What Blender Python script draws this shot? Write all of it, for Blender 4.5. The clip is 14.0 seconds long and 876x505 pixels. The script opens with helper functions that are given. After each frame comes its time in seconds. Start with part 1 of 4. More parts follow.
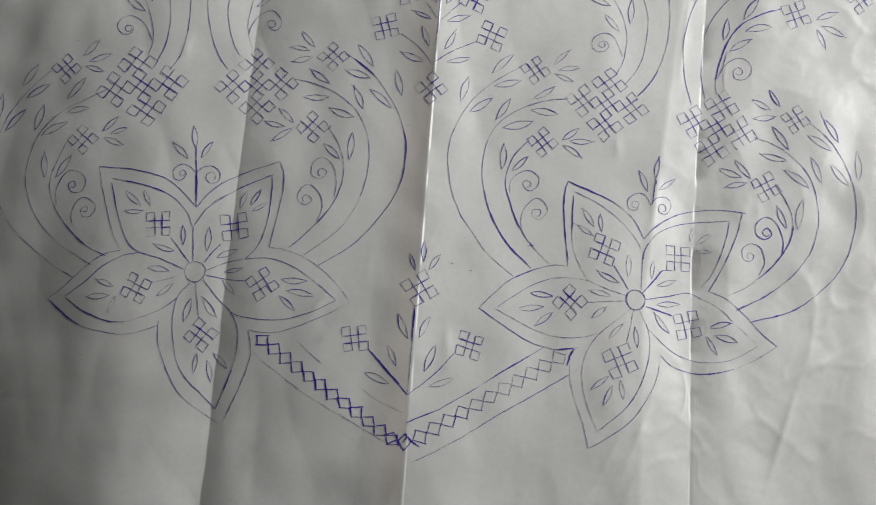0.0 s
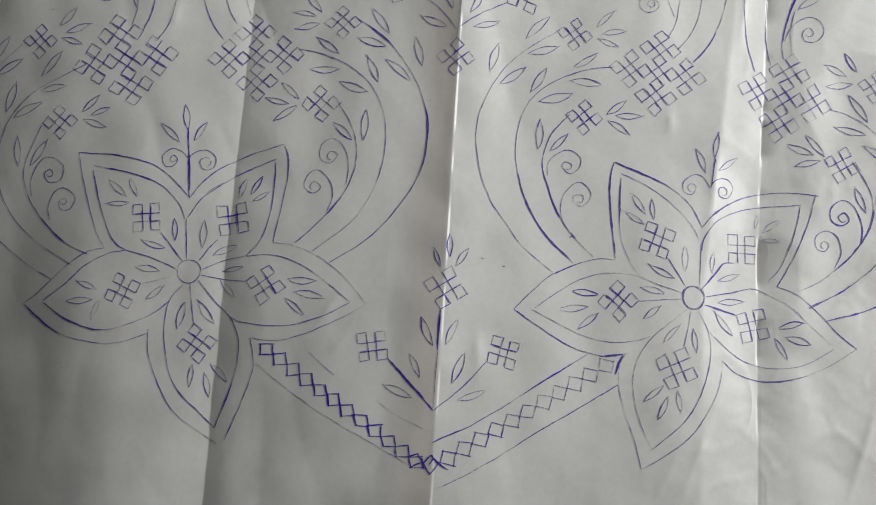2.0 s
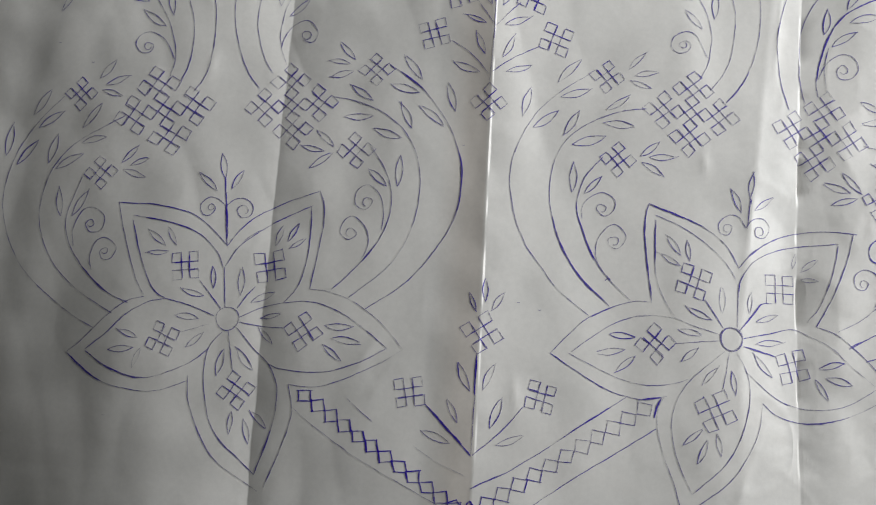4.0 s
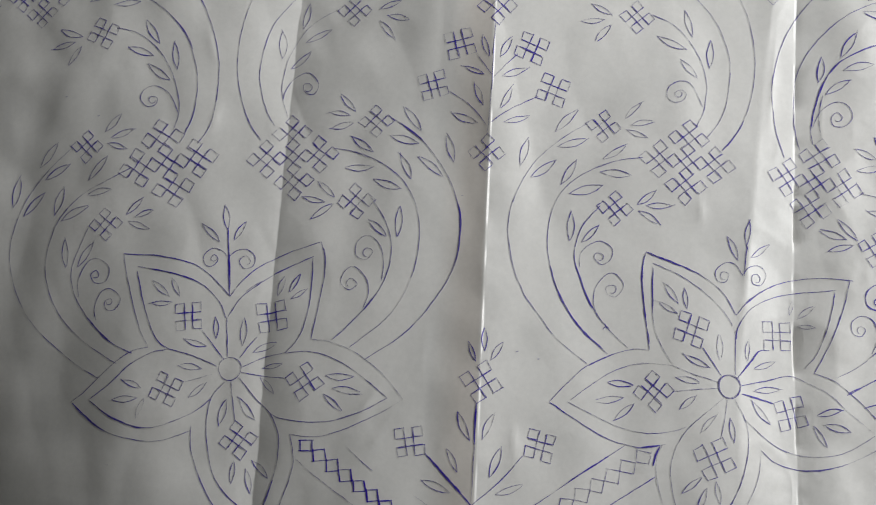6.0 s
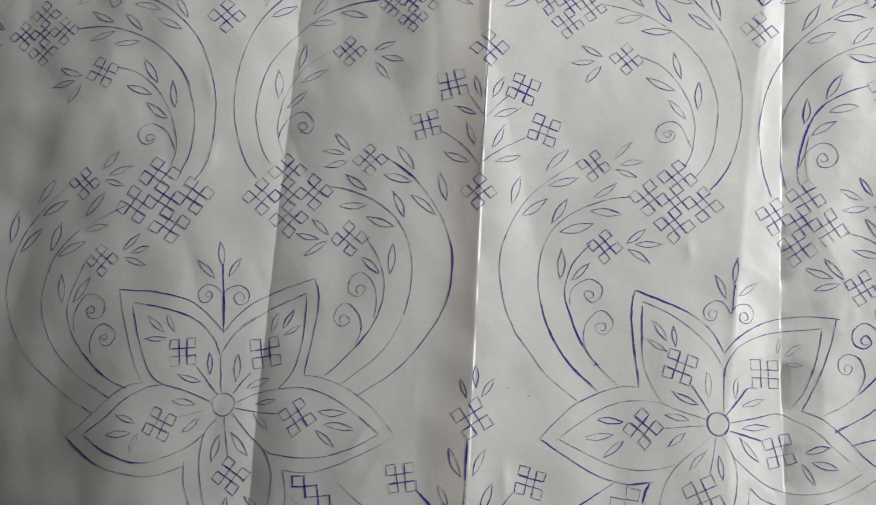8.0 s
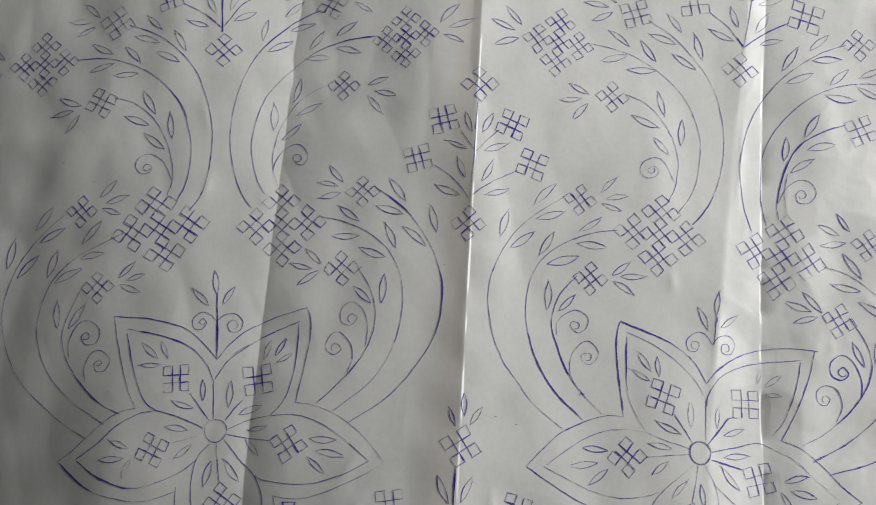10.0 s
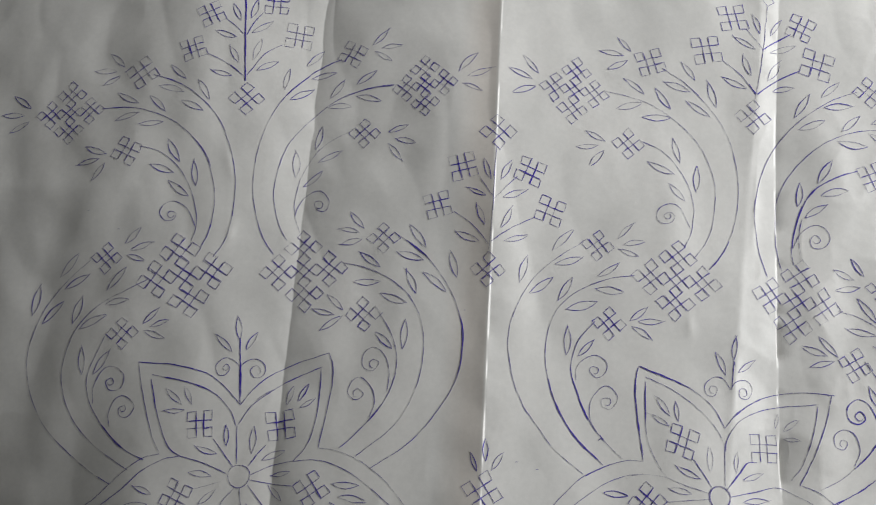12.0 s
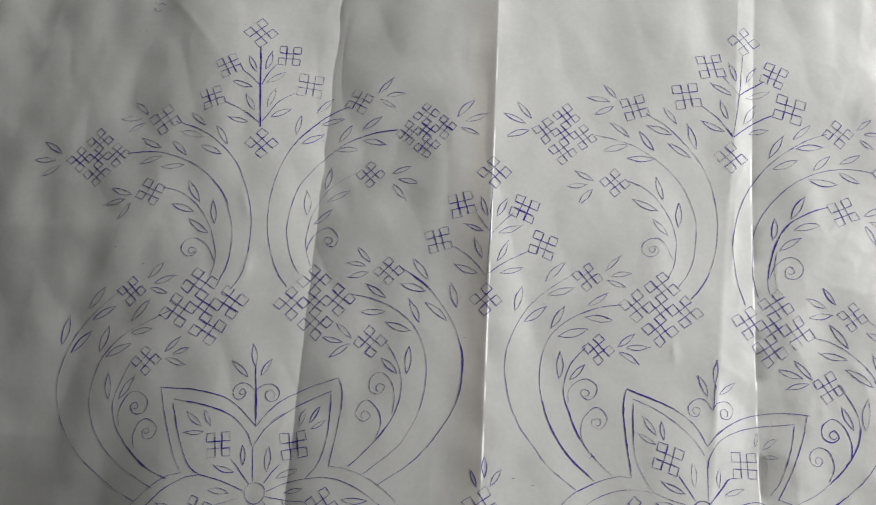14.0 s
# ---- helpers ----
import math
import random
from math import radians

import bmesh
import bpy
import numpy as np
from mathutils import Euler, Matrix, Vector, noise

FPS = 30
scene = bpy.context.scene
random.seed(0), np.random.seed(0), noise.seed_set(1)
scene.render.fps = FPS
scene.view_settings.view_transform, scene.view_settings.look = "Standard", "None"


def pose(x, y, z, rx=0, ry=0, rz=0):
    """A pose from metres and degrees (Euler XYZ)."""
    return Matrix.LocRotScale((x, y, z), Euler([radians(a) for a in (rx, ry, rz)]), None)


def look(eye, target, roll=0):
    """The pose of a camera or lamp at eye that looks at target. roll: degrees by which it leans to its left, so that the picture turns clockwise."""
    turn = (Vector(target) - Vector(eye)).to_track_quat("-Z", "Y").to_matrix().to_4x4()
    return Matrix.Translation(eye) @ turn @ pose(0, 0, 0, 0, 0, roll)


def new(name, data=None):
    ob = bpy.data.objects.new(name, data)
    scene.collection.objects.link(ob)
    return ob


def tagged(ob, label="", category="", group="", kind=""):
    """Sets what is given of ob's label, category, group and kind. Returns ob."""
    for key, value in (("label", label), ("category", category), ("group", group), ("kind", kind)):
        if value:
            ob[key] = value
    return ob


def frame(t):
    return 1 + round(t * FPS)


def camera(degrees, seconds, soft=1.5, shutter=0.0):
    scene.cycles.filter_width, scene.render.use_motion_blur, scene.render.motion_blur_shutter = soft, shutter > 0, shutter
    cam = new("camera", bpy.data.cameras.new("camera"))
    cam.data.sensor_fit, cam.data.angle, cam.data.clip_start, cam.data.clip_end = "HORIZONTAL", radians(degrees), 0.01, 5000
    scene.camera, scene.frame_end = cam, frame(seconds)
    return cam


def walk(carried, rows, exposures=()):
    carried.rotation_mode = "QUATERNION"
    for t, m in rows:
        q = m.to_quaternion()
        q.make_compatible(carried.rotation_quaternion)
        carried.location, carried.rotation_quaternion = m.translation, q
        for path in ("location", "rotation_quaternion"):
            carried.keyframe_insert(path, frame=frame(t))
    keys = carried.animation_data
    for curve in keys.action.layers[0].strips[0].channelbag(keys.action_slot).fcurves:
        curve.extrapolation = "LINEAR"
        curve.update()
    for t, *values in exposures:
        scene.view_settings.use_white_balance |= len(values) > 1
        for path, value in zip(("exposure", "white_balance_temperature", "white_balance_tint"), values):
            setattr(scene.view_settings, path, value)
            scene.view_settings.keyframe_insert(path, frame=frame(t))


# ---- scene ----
EXPOSURES = [(0.0, -0.03), (2.5, 0.02), (7.0, 0.05), (10.5, -0.02), (14.0, -0.04)]
cam = camera(51.30, 14.0, soft=1.15)
PATH = [
    (0, (-0.01647, 0.02280, 0.42102), (0.02234, 0.21376, -0.55981), 16.67),
    (0.5, (-0.01783, 0.02818, 0.40152), (-0.00762, 0.20662, -0.58238), 8.38),
    (1, (-0.02023, 0.03447, 0.38512), (-0.00309, 0.19453, -0.60184), 11.12),
    (1.5, (-0.01990, 0.03858, 0.37590), (0.00018, 0.19734, -0.61122), 11.96),
    (2, (-0.01854, 0.03927, 0.36856), (0.00157, 0.20467, -0.61746), 11.53),
    (2.5, (-0.02032, 0.04024, 0.36622), (-0.01194, 0.20550, -0.61999), 7.77),
    (3, (-0.02233, 0.04255, 0.36447), (-0.01661, 0.20460, -0.62229), 6.54),
    (3.2, (-0.02235, 0.04298, 0.36565), (-0.02211, 0.21194, -0.61997), 4.46),
    (5.5, (-0.02008, 0.06054, 0.37798), (-0.04015, 0.25547, -0.60263), -2.02),
    (6, (-0.01894, 0.06039, 0.37882), (-0.04262, 0.26520, -0.59969), -2.85),
    (6.5, (-0.01705, 0.06132, 0.38097), (-0.03914, 0.27231, -0.59627), -2.33),
    (7, (-0.01627, 0.06191, 0.38208), (-0.03901, 0.27955, -0.59369), -2.34),
    (7.5, (-0.01753, 0.06303, 0.38309), (-0.04069, 0.28894, -0.59079), -1.98),
    (8, (-0.01727, 0.06415, 0.38493), (-0.03930, 0.29678, -0.58739), -1.44),
    (10.3, (-0.02048, 0.06323, 0.39645), (-0.02651, 0.33110, -0.56698), 3.12),
    (10.5, (-0.02073, 0.06141, 0.39756), (-0.03688, 0.33322, -0.56465), 0.96),
    (11, (-0.02125, 0.06008, 0.39834), (-0.03861, 0.33751, -0.56225), 0.72),
    (11.5, (-0.02580, 0.06224, 0.39992), (-0.03743, 0.34298, -0.55980), 1.80),
    (12, (-0.02918, 0.06878, 0.40204), (-0.03880, 0.36039, -0.55445), 2.44),
    (12.5, (-0.02860, 0.07480, 0.40413), (-0.03744, 0.37350, -0.55018), 2.47),
    (13, (-0.02866, 0.07463, 0.40720), (-0.04016, 0.37660, -0.54605), 2.09),
    (13.5, (-0.02781, 0.06460, 0.42221), (-0.04203, 0.38071, -0.52641), 1.74),
    (14, (-0.02867, 0.05506, 0.43201), (-0.04250, 0.38869, -0.51059), 1.70),
]
walk(cam, [(t, look(eye, target, roll)) for t, eye, target, roll in PATH], EXPOSURES)

# ---- light: a window in the wall beside the sheet ----
world = bpy.data.worlds.new("sky")
world.use_nodes = True
scene.world = world
sky = world.node_tree.nodes.new("ShaderNodeTexSky")
sky.sky_type, sky.sun_disc = "NISHITA", False
sky.sun_elevation, sky.sun_rotation = radians(35), radians(200)
world.node_tree.nodes["Background"].inputs[1].default_value = 0.08
world.node_tree.links.new(sky.outputs[0], world.node_tree.nodes["Background"].inputs[0])

WINDOW = (1.05, 0.75, 0.62, 1.1, 0.8)  # x of the wall, middle y, middle z, width, height
lamp = bpy.data.lights.new("window_daylight", "AREA")
lamp.shape, lamp.size, lamp.size_y, lamp.energy, lamp.color = "RECTANGLE", WINDOW[3], WINDOW[4], 31.8, (0.985, 0.992, 0.98)
new("window_daylight", lamp).matrix_world = look((WINDOW[0] + 0.02, WINDOW[1], WINDOW[2]), (0.0, WINDOW[1], WINDOW[2]))

# ---- the relief of the folded sheet (metres) ----
def smooth_noise(seed, count, long_wave, short_wave, stretch=1.0):
    """A smooth random field over the sheet: waves of many directions and lengths, with root mean square slope 1."""
    rng = np.random.RandomState(seed)
    wave = np.exp(rng.uniform(np.log(short_wave), np.log(long_wave), count))
    way = rng.uniform(0, np.pi, count)
    kx, ky = 2 * np.pi / wave * np.cos(way), 2 * np.pi / wave * np.sin(way) / stretch
    size = math.sqrt(2.0 / count) / np.hypot(kx, ky)
    start = rng.uniform(0, 2 * np.pi, count)

    def field(x, y):
        x, y = np.asarray(x, float), np.asarray(y, float)
        out = np.zeros(np.broadcast(x, y).shape)
        for a, b, s, p in zip(kx, ky, size, start):
            out += s * np.sin(a * x + b * y + p)
        return out
    return field


# slope across the sheet, between the creases: a valley, a ridge, a valley
SLOPE_AT = (-0.42, -0.33, -0.27, -0.19, -0.16, -0.13, -0.112, -0.0978, -0.0973, -0.085, -0.07, -0.045, -0.02, -0.0095, -0.0085, 0.015, 0.05, 0.1233, 0.1238, 0.15, 0.22, 0.40)
SLOPE = (0.0, 0.05, 0.155, 0.125, 0.06, -0.04, -0.09, -0.16, 0.21, 0.12, 0.06, 0.03, 0.045, 0.09, -0.14, -0.10, -0.055, -0.035, 0.04, -0.035, -0.02, 0.0)
_grid = np.linspace(-0.45, 0.43, 8801)
_rise = np.concatenate([[0], np.cumsum((np.interp(_grid, SLOPE_AT, SLOPE)[1:] + np.interp(_grid, SLOPE_AT, SLOPE)[:-1]) / 2 * 1e-4)])
_rise += 0.0045 - np.interp(-0.05, _grid, _rise)
wrinkle_long = smooth_noise(3, 26, 0.13, 0.03, 3.2)
wrinkle_fine = smooth_noise(5, 30, 0.06, 0.02)
crumple_a = smooth_noise(8, 12, 0.10, 0.035)
crumple_b = smooth_noise(9, 12, 0.08, 0.026, 1.6)
crumple_c = smooth_noise(21, 12, 0.06, 0.02, 0.7)
streak = smooth_noise(31, 16, 0.06, 0.018, 4.5)
dent = smooth_noise(33, 20, 0.045, 0.014, 1.8)
lip_wave = smooth_noise(14, 20, 0.05, 0.006)


def bell(v, middle, half):
    return np.exp(-((v - middle) / half) ** 2)


def ease(v):
    v = np.clip(v, 0, 1)
    return v * v * (3 - 2 * v)


def pinch(x, y, px, py, angle, long, deep):
    """A short sharp pinch in the paper."""
    c, s = math.cos(math.radians(angle)), math.sin(math.radians(angle))
    along, off = (x - px) * c + (y - py) * s, -(x - px) * s + (y - py) * c
    return deep * np.exp(-np.abs(off) / 0.0022) * np.exp(-(along / long) ** 2)


def across(x, y):
    """x counted from the creases, which lean a little over the sheet's length."""
    left, mid, right = -0.0970 - 0.006 * (y - 0.17) + 0.07 * lip_wave(0.4 * y, y), -0.0090 - 0.0145 * (y - 0.17), 0.1245 + 0.14 * (y - 0.13) ** 2
    u = np.where(x < left, x - left - 0.0975, 0.0)
    u = np.where((x >= left) & (x < mid), -0.0975 + (x - left) / (mid - left) * 0.0885, u)
    u = np.where((x >= mid) & (x < right), -0.0090 + (x - mid) / (right - mid) * 0.1325, u)
    return np.where(x >= right, x - right + 0.1235, u)


def height(x, y):
    """The upper face of the sheet."""
    x, y = np.asarray(x, float), np.asarray(y, float)
    u = across(x, y)
    z = np.interp(u, _grid, _rise)
    # the narrow facet beside the right crease, wider towards the near edge
    facet = 0.1235 - (0.009 + 0.014 * np.clip((0.29 - y) / 0.17, 0, 1.15))
    z = z - 0.165 * np.clip(u - facet, 0, 0.1235 - facet)
    # the two sharp creases fall away steeply on their far side, and unevenly
    wave = 200 * lip_wave(y, 0.3 * y)
    uneven = np.clip(1.1 * wave, -0.65, 0.85)
    z = z - (0.00006 + 0.00036 * bell(y, 0.15, 0.11)) * ease((u + 0.0090) / 0.0009) * (0.75 + uneven * np.exp(-np.clip(u + 0.0079, 0, None) / 0.004))
    z = z - 0.0014 * bell(y, 0.14, 0.09) * ease((u - 0.1224) / 0.0011) * (0.35 + np.clip(2.2 * wave, -0.33, 1.05) * np.exp(-np.clip(u - 0.1235, 0, None) / 0.003))
    # the near left corner is bent down, putting the shade there into the shape
    z = z - 0.15 * 0.018 * np.log1p(np.exp(np.clip((-0.122 - u) / 0.018, -30, 8))) * np.clip((0.21 - y) / 0.2, 0, 1.1)
    z = z - 0.09 * 0.013 * np.log1p(np.exp(np.clip((-0.155 - u) / 0.013, -30, 8))) * np.clip((0.105 - y) / 0.07, 0, 1.2)
    # the left valley deepens towards the far edge, and its panel has a soft fold there
    far = 1 / (1 + np.exp(-(y - 0.21) / 0.03))
    z = z + 0.018 * np.clip((y - 0.1) / 0.25, 0, 1.1) * 0.028 * (1 - np.exp(-np.abs(u + 0.0975) / 0.028))
    z = z + far * (0.0003 * bell(u, -0.030, 0.012) - 6.0 * np.clip(u + 0.0975, 0, None) ** 2 * np.exp(-np.clip(u + 0.0975, 0, None) / 0.022))
    beside = np.clip(-0.0975 - u, 0, None)
    z = z - far * 0.06 * beside * np.exp(-beside / 0.03)
    # the middle ridge stands up more along the near half
    z = z + 0.055 * np.clip(u + 0.03, 0, 0.021) * (1 - far) * (1 - ease((u + 0.009) / 0.035))
    # the panel right of the middle crease bows towards the window at its far end
    off = np.clip(u + 0.009, 0, None)
    z = z - 0.11 * np.clip((y - 0.14) / 0.10, -1.0, 1.0) * off * np.exp(-off / 0.05)
    worn = 0.15 + 0.85 / (1 + np.exp(-(x - 0.115 + 0.35 * (0.12 - y)) / 0.018))
    z = z + 0.045 * wrinkle_long(x, y) + 0.026 * wrinkle_fine(x, y)
    z = z + worn * (0.017 * np.abs(crumple_a(x, y) + 0.001) - 0.017 * np.abs(crumple_b(x, y)) + 0.020 * np.abs(crumple_c(x, y)))
    z = z + worn * (0.00022 * np.exp(-np.abs(crumple_b(x, y)) / 0.0013) + 0.0002 * np.exp(-np.abs(crumple_c(x, y)) / 0.0012))
    # the near edge droops a little
    z = z - 0.055 * 0.02 * np.log1p(np.exp(np.clip((0.075 - y) / 0.02, -30, 30)))
    soft = 1 / (1 + np.exp((u + 0.005) / 0.012))
    z = z + (0.55 + 0.45 * soft) * (1 - 0.6 * ease((-0.125 - x) / 0.03) * ease((0.16 - y) / 0.06)) * (0.027 * np.abs(streak(x, y)) - 0.015 * np.abs(dent(x, y)))
    # beyond the right crease the paper tips towards the window near the front, and is dented further back
    z = z - 0.075 * np.clip(u - 0.125, 0, 0.12) * np.clip((0.16 - y) / 0.15, 0, 1)
    z = z + 0.0007 * (1 - np.exp(-np.clip(u - 0.1238, 0, None) / 0.006)) * bell(y, 0.275, 0.035)
    for px, py, angle, long, deep in ((-0.129, 0.193, 80, 0.006, 0.0007), (-0.134, 0.226, 110, 0.007, 0.0005), (-0.178, 0.332, -48, 0.022, 0.0004),
                                      (0.083, 0.165, 95, 0.006, 0.0005), (0.115, 0.225, 85, 0.02, 0.0004), (-0.052, 0.075, 60, 0.008, 0.0005),
                                      (-0.0473, 0.0605, 50, 0.005, 0.0005), (0.0077, 0.0622, 95, 0.008, 0.0006), (0.103, 0.142, 88, 0.012, 0.0005),
                                      (0.172, 0.035, 75, 0.02, 0.0009), (0.19, 0.07, 30, 0.02, 0.0007), (0.10, 0.03, 70, 0.02, 0.0005)):
        z = z + pinch(x, y, px, py, angle, long, deep)
    # it lies on the floor
    return np.where(z < -0.010, -0.010 - 0.030 * np.tanh((-0.010 - z) / 0.030), z)

# ---- materials ----
def material(name, rough, spec=0.5):
    m = bpy.data.materials.new(name)
    m.use_nodes = True
    b = m.node_tree.nodes["Principled BSDF"]
    b.inputs["Roughness"].default_value = rough
    b.inputs["Specular IOR Level"].default_value = spec
    return m, m.node_tree.nodes, m.node_tree.links, b


def node(nodes, kind, **sets):
    n = nodes.new(kind)
    for key, value in sets.items():
        n.inputs[key.replace("_", " ")].default_value = value
    return n


def ramp(nodes, links, source, stops):
    r = nodes.new("ShaderNodeValToRGB")
    r.color_ramp.elements[0].position, r.color_ramp.elements[0].color = stops[0][0], (*stops[0][1], 1)
    r.color_ramp.elements[1].position, r.color_ramp.elements[1].color = stops[-1][0], (*stops[-1][1], 1)
    for at, col in stops[1:-1]:
        r.color_ramp.elements.new(at).color = (*col, 1)
    links.new(source, r.inputs[0])
    return r


def blend(nodes, links, a, b, fac, kind="MULTIPLY"):
    m = nodes.new("ShaderNodeMix")
    m.data_type, m.blend_type = "RGBA", kind
    m.inputs[0].default_value = fac
    links.new(a, m.inputs[6])
    links.new(b, m.inputs[7])
    return m.outputs[2]


def paper_material():
    m, nodes, links, b = material("glazed_tracing_paper", 0.42, 0.45)
    at = nodes.new("ShaderNodeTexCoord").outputs["Object"]
    cloud = node(nodes, "ShaderNodeTexNoise", Scale=22.0, Detail=5.0, Roughness=0.6)
    fibre = node(nodes, "ShaderNodeTexNoise", Scale=420.0, Detail=4.0, Roughness=0.7)
    links.new(at, cloud.inputs["Vector"])
    links.new(at, fibre.inputs["Vector"])
    tone = ramp(nodes, links, cloud.outputs[0], [(0.25, (0.628, 0.620, 0.602)), (0.5, (0.690, 0.68, 0.660)), (0.75, (0.73, 0.716, 0.694))])
    fine = ramp(nodes, links, fibre.outputs[0], [(0.3, (0.93, 0.93, 0.93)), (0.7, (1.0, 1.0, 1.0))])
    base_tone = blend(nodes, links, tone.outputs[0], fine.outputs[0], 1.0)
    # a slightly darker, brown-tinted streak beside the middle crease
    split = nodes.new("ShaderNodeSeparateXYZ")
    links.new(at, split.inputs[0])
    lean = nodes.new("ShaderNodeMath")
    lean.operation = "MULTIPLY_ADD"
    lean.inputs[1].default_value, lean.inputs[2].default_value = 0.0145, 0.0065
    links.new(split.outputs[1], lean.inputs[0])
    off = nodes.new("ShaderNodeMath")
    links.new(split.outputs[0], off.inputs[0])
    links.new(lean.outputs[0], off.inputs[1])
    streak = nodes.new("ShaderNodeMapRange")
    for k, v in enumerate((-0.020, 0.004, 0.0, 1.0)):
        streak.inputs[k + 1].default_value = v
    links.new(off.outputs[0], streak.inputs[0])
    brown_band = ramp(nodes, links, streak.outputs[0], [(0.0, (1.0, 1.0, 1.0)), (0.5, (0.90, 0.86, 0.83)), (0.78, (0.90, 0.86, 0.83)), (0.84, (1.0, 1.0, 1.0))])
    links.new(blend(nodes, links, base_tone, brown_band.outputs[0], 1.0), b.inputs["Base Color"])
    gloss = ramp(nodes, links, cloud.outputs[0], [(0.3, (0.28, 0.28, 0.28)), (0.7, (0.42, 0.42, 0.42))])
    links.new(gloss.outputs[0], b.inputs["Roughness"])
    crease = node(nodes, "ShaderNodeTexNoise", Scale=45.0, Detail=2.0, Roughness=0.5, Distortion=0.4)
    links.new(at, crease.inputs["Vector"])
    bump = node(nodes, "ShaderNodeBump", Strength=0.22, Distance=0.0012)
    links.new(crease.outputs[0], bump.inputs["Height"])
    grain = node(nodes, "ShaderNodeBump", Strength=0.25, Distance=0.0001)
    links.new(fibre.outputs[0], grain.inputs["Height"])
    links.new(bump.outputs[0], grain.inputs["Normal"])
    links.new(grain.outputs[0], b.inputs["Normal"])
    return m


def ink_material():
    """Ballpoint ink: grey and broken where the pen was light, violet-blue where it pressed."""
    m, nodes, links, b = material("blue_ballpoint_ink", 0.45, 0.35)
    at = nodes.new("ShaderNodeTexCoord").outputs["Object"]
    press = nodes.new("ShaderNodeAttribute")
    press.attribute_name = "ink"
    skip = node(nodes, "ShaderNodeTexNoise", Scale=900.0, Detail=3.0, Roughness=0.7)
    links.new(at, skip.inputs["Vector"])
    uneven = nodes.new("ShaderNodeMath")
    uneven.operation = "MULTIPLY_ADD"
    uneven.inputs[1].default_value, uneven.inputs[2].default_value = 1.1, -0.53
    links.new(skip.outputs[0], uneven.inputs[0])
    total = nodes.new("ShaderNodeMath")
    links.new(press.outputs["Fac"], total.inputs[0])
    links.new(uneven.outputs[0], total.inputs[1])
    tone = ramp(nodes, links, total.outputs[0], [(0.05, (0.48, 0.47, 0.50)), (0.28, (0.235, 0.222, 0.34)), (0.52, (0.100, 0.083, 0.28)),
                                                 (0.78, (0.050, 0.029, 0.35)), (0.97, (0.031, 0.012, 0.36))])
    links.new(tone.outputs[0], b.inputs["Base Color"])
    return m


def plain_material(name, low, high, scale, rough):
    m, nodes, links, b = material(name, rough)
    at = nodes.new("ShaderNodeTexCoord").outputs["Object"]
    n = node(nodes, "ShaderNodeTexNoise", Scale=scale, Detail=6.0, Roughness=0.6)
    links.new(at, n.inputs["Vector"])
    links.new(ramp(nodes, links, n.outputs[0], [(0.3, low), (0.7, high)]).outputs[0], b.inputs["Base Color"])
    bump = node(nodes, "ShaderNodeBump", Strength=0.2, Distance=0.002)
    links.new(n.outputs[0], bump.inputs["Height"])
    links.new(bump.outputs[0], b.inputs["Normal"])
    return m


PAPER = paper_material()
INK = ink_material()
PLASTER = plain_material("wall_plaster", (0.17, 0.172, 0.16), (0.22, 0.222, 0.21), 6.0, 0.8)
CEMENT = plain_material("cement_floor", (0.22, 0.215, 0.20), (0.30, 0.29, 0.28), 9.0, 0.6)


# ---- the room ----
def link(name, bm, mat, parent=None, smooth=False):
    me = bpy.data.meshes.new(name)
    bm.to_mesh(me)
    bm.free()
    me.materials.append(mat)
    if smooth:
        me.polygons.foreach_set("use_smooth", [True] * len(me.polygons))
    ob = new(name, me)
    ob.parent = parent
    return ob


def slab(bm, x0, y0, z0, x1, y1, z1):
    m = Matrix.LocRotScale(((x0 + x1) / 2, (y0 + y1) / 2, (z0 + z1) / 2), None, (x1 - x0, y1 - y0, z1 - z0))
    bmesh.ops.create_cube(bm, size=1, matrix=m)


def room_part(name, *slabs, mat=PLASTER):
    bm = bmesh.new()
    for s in slabs:
        slab(bm, *s)
    return tagged(link(name, bm, mat), kind="structure")


FLOOR_Z, TOP_Z = float(height(*np.meshgrid(np.linspace(-0.37, 0.30, 300), np.linspace(-0.12, 0.48, 300))).min()) - 0.0003, 2.6
WX, WY, WZ, WW, WH = WINDOW
room_part("floor", (-2.2, -2.2, FLOOR_Z - 0.1, WX + 0.2, 2.6, FLOOR_Z), mat=CEMENT)
room_part("ceiling", (-2.2, -2.2, TOP_Z, WX + 0.2, 2.6, TOP_Z + 0.1))
room_part("wall_west", (-2.2, -2.0, FLOOR_Z, -2.0, 2.4, TOP_Z))
room_part("wall_south", (-2.2, -2.2, FLOOR_Z, WX + 0.2, -2.0, TOP_Z))
room_part("wall_north", (-2.2, 2.4, FLOOR_Z, WX + 0.2, 2.6, TOP_Z))
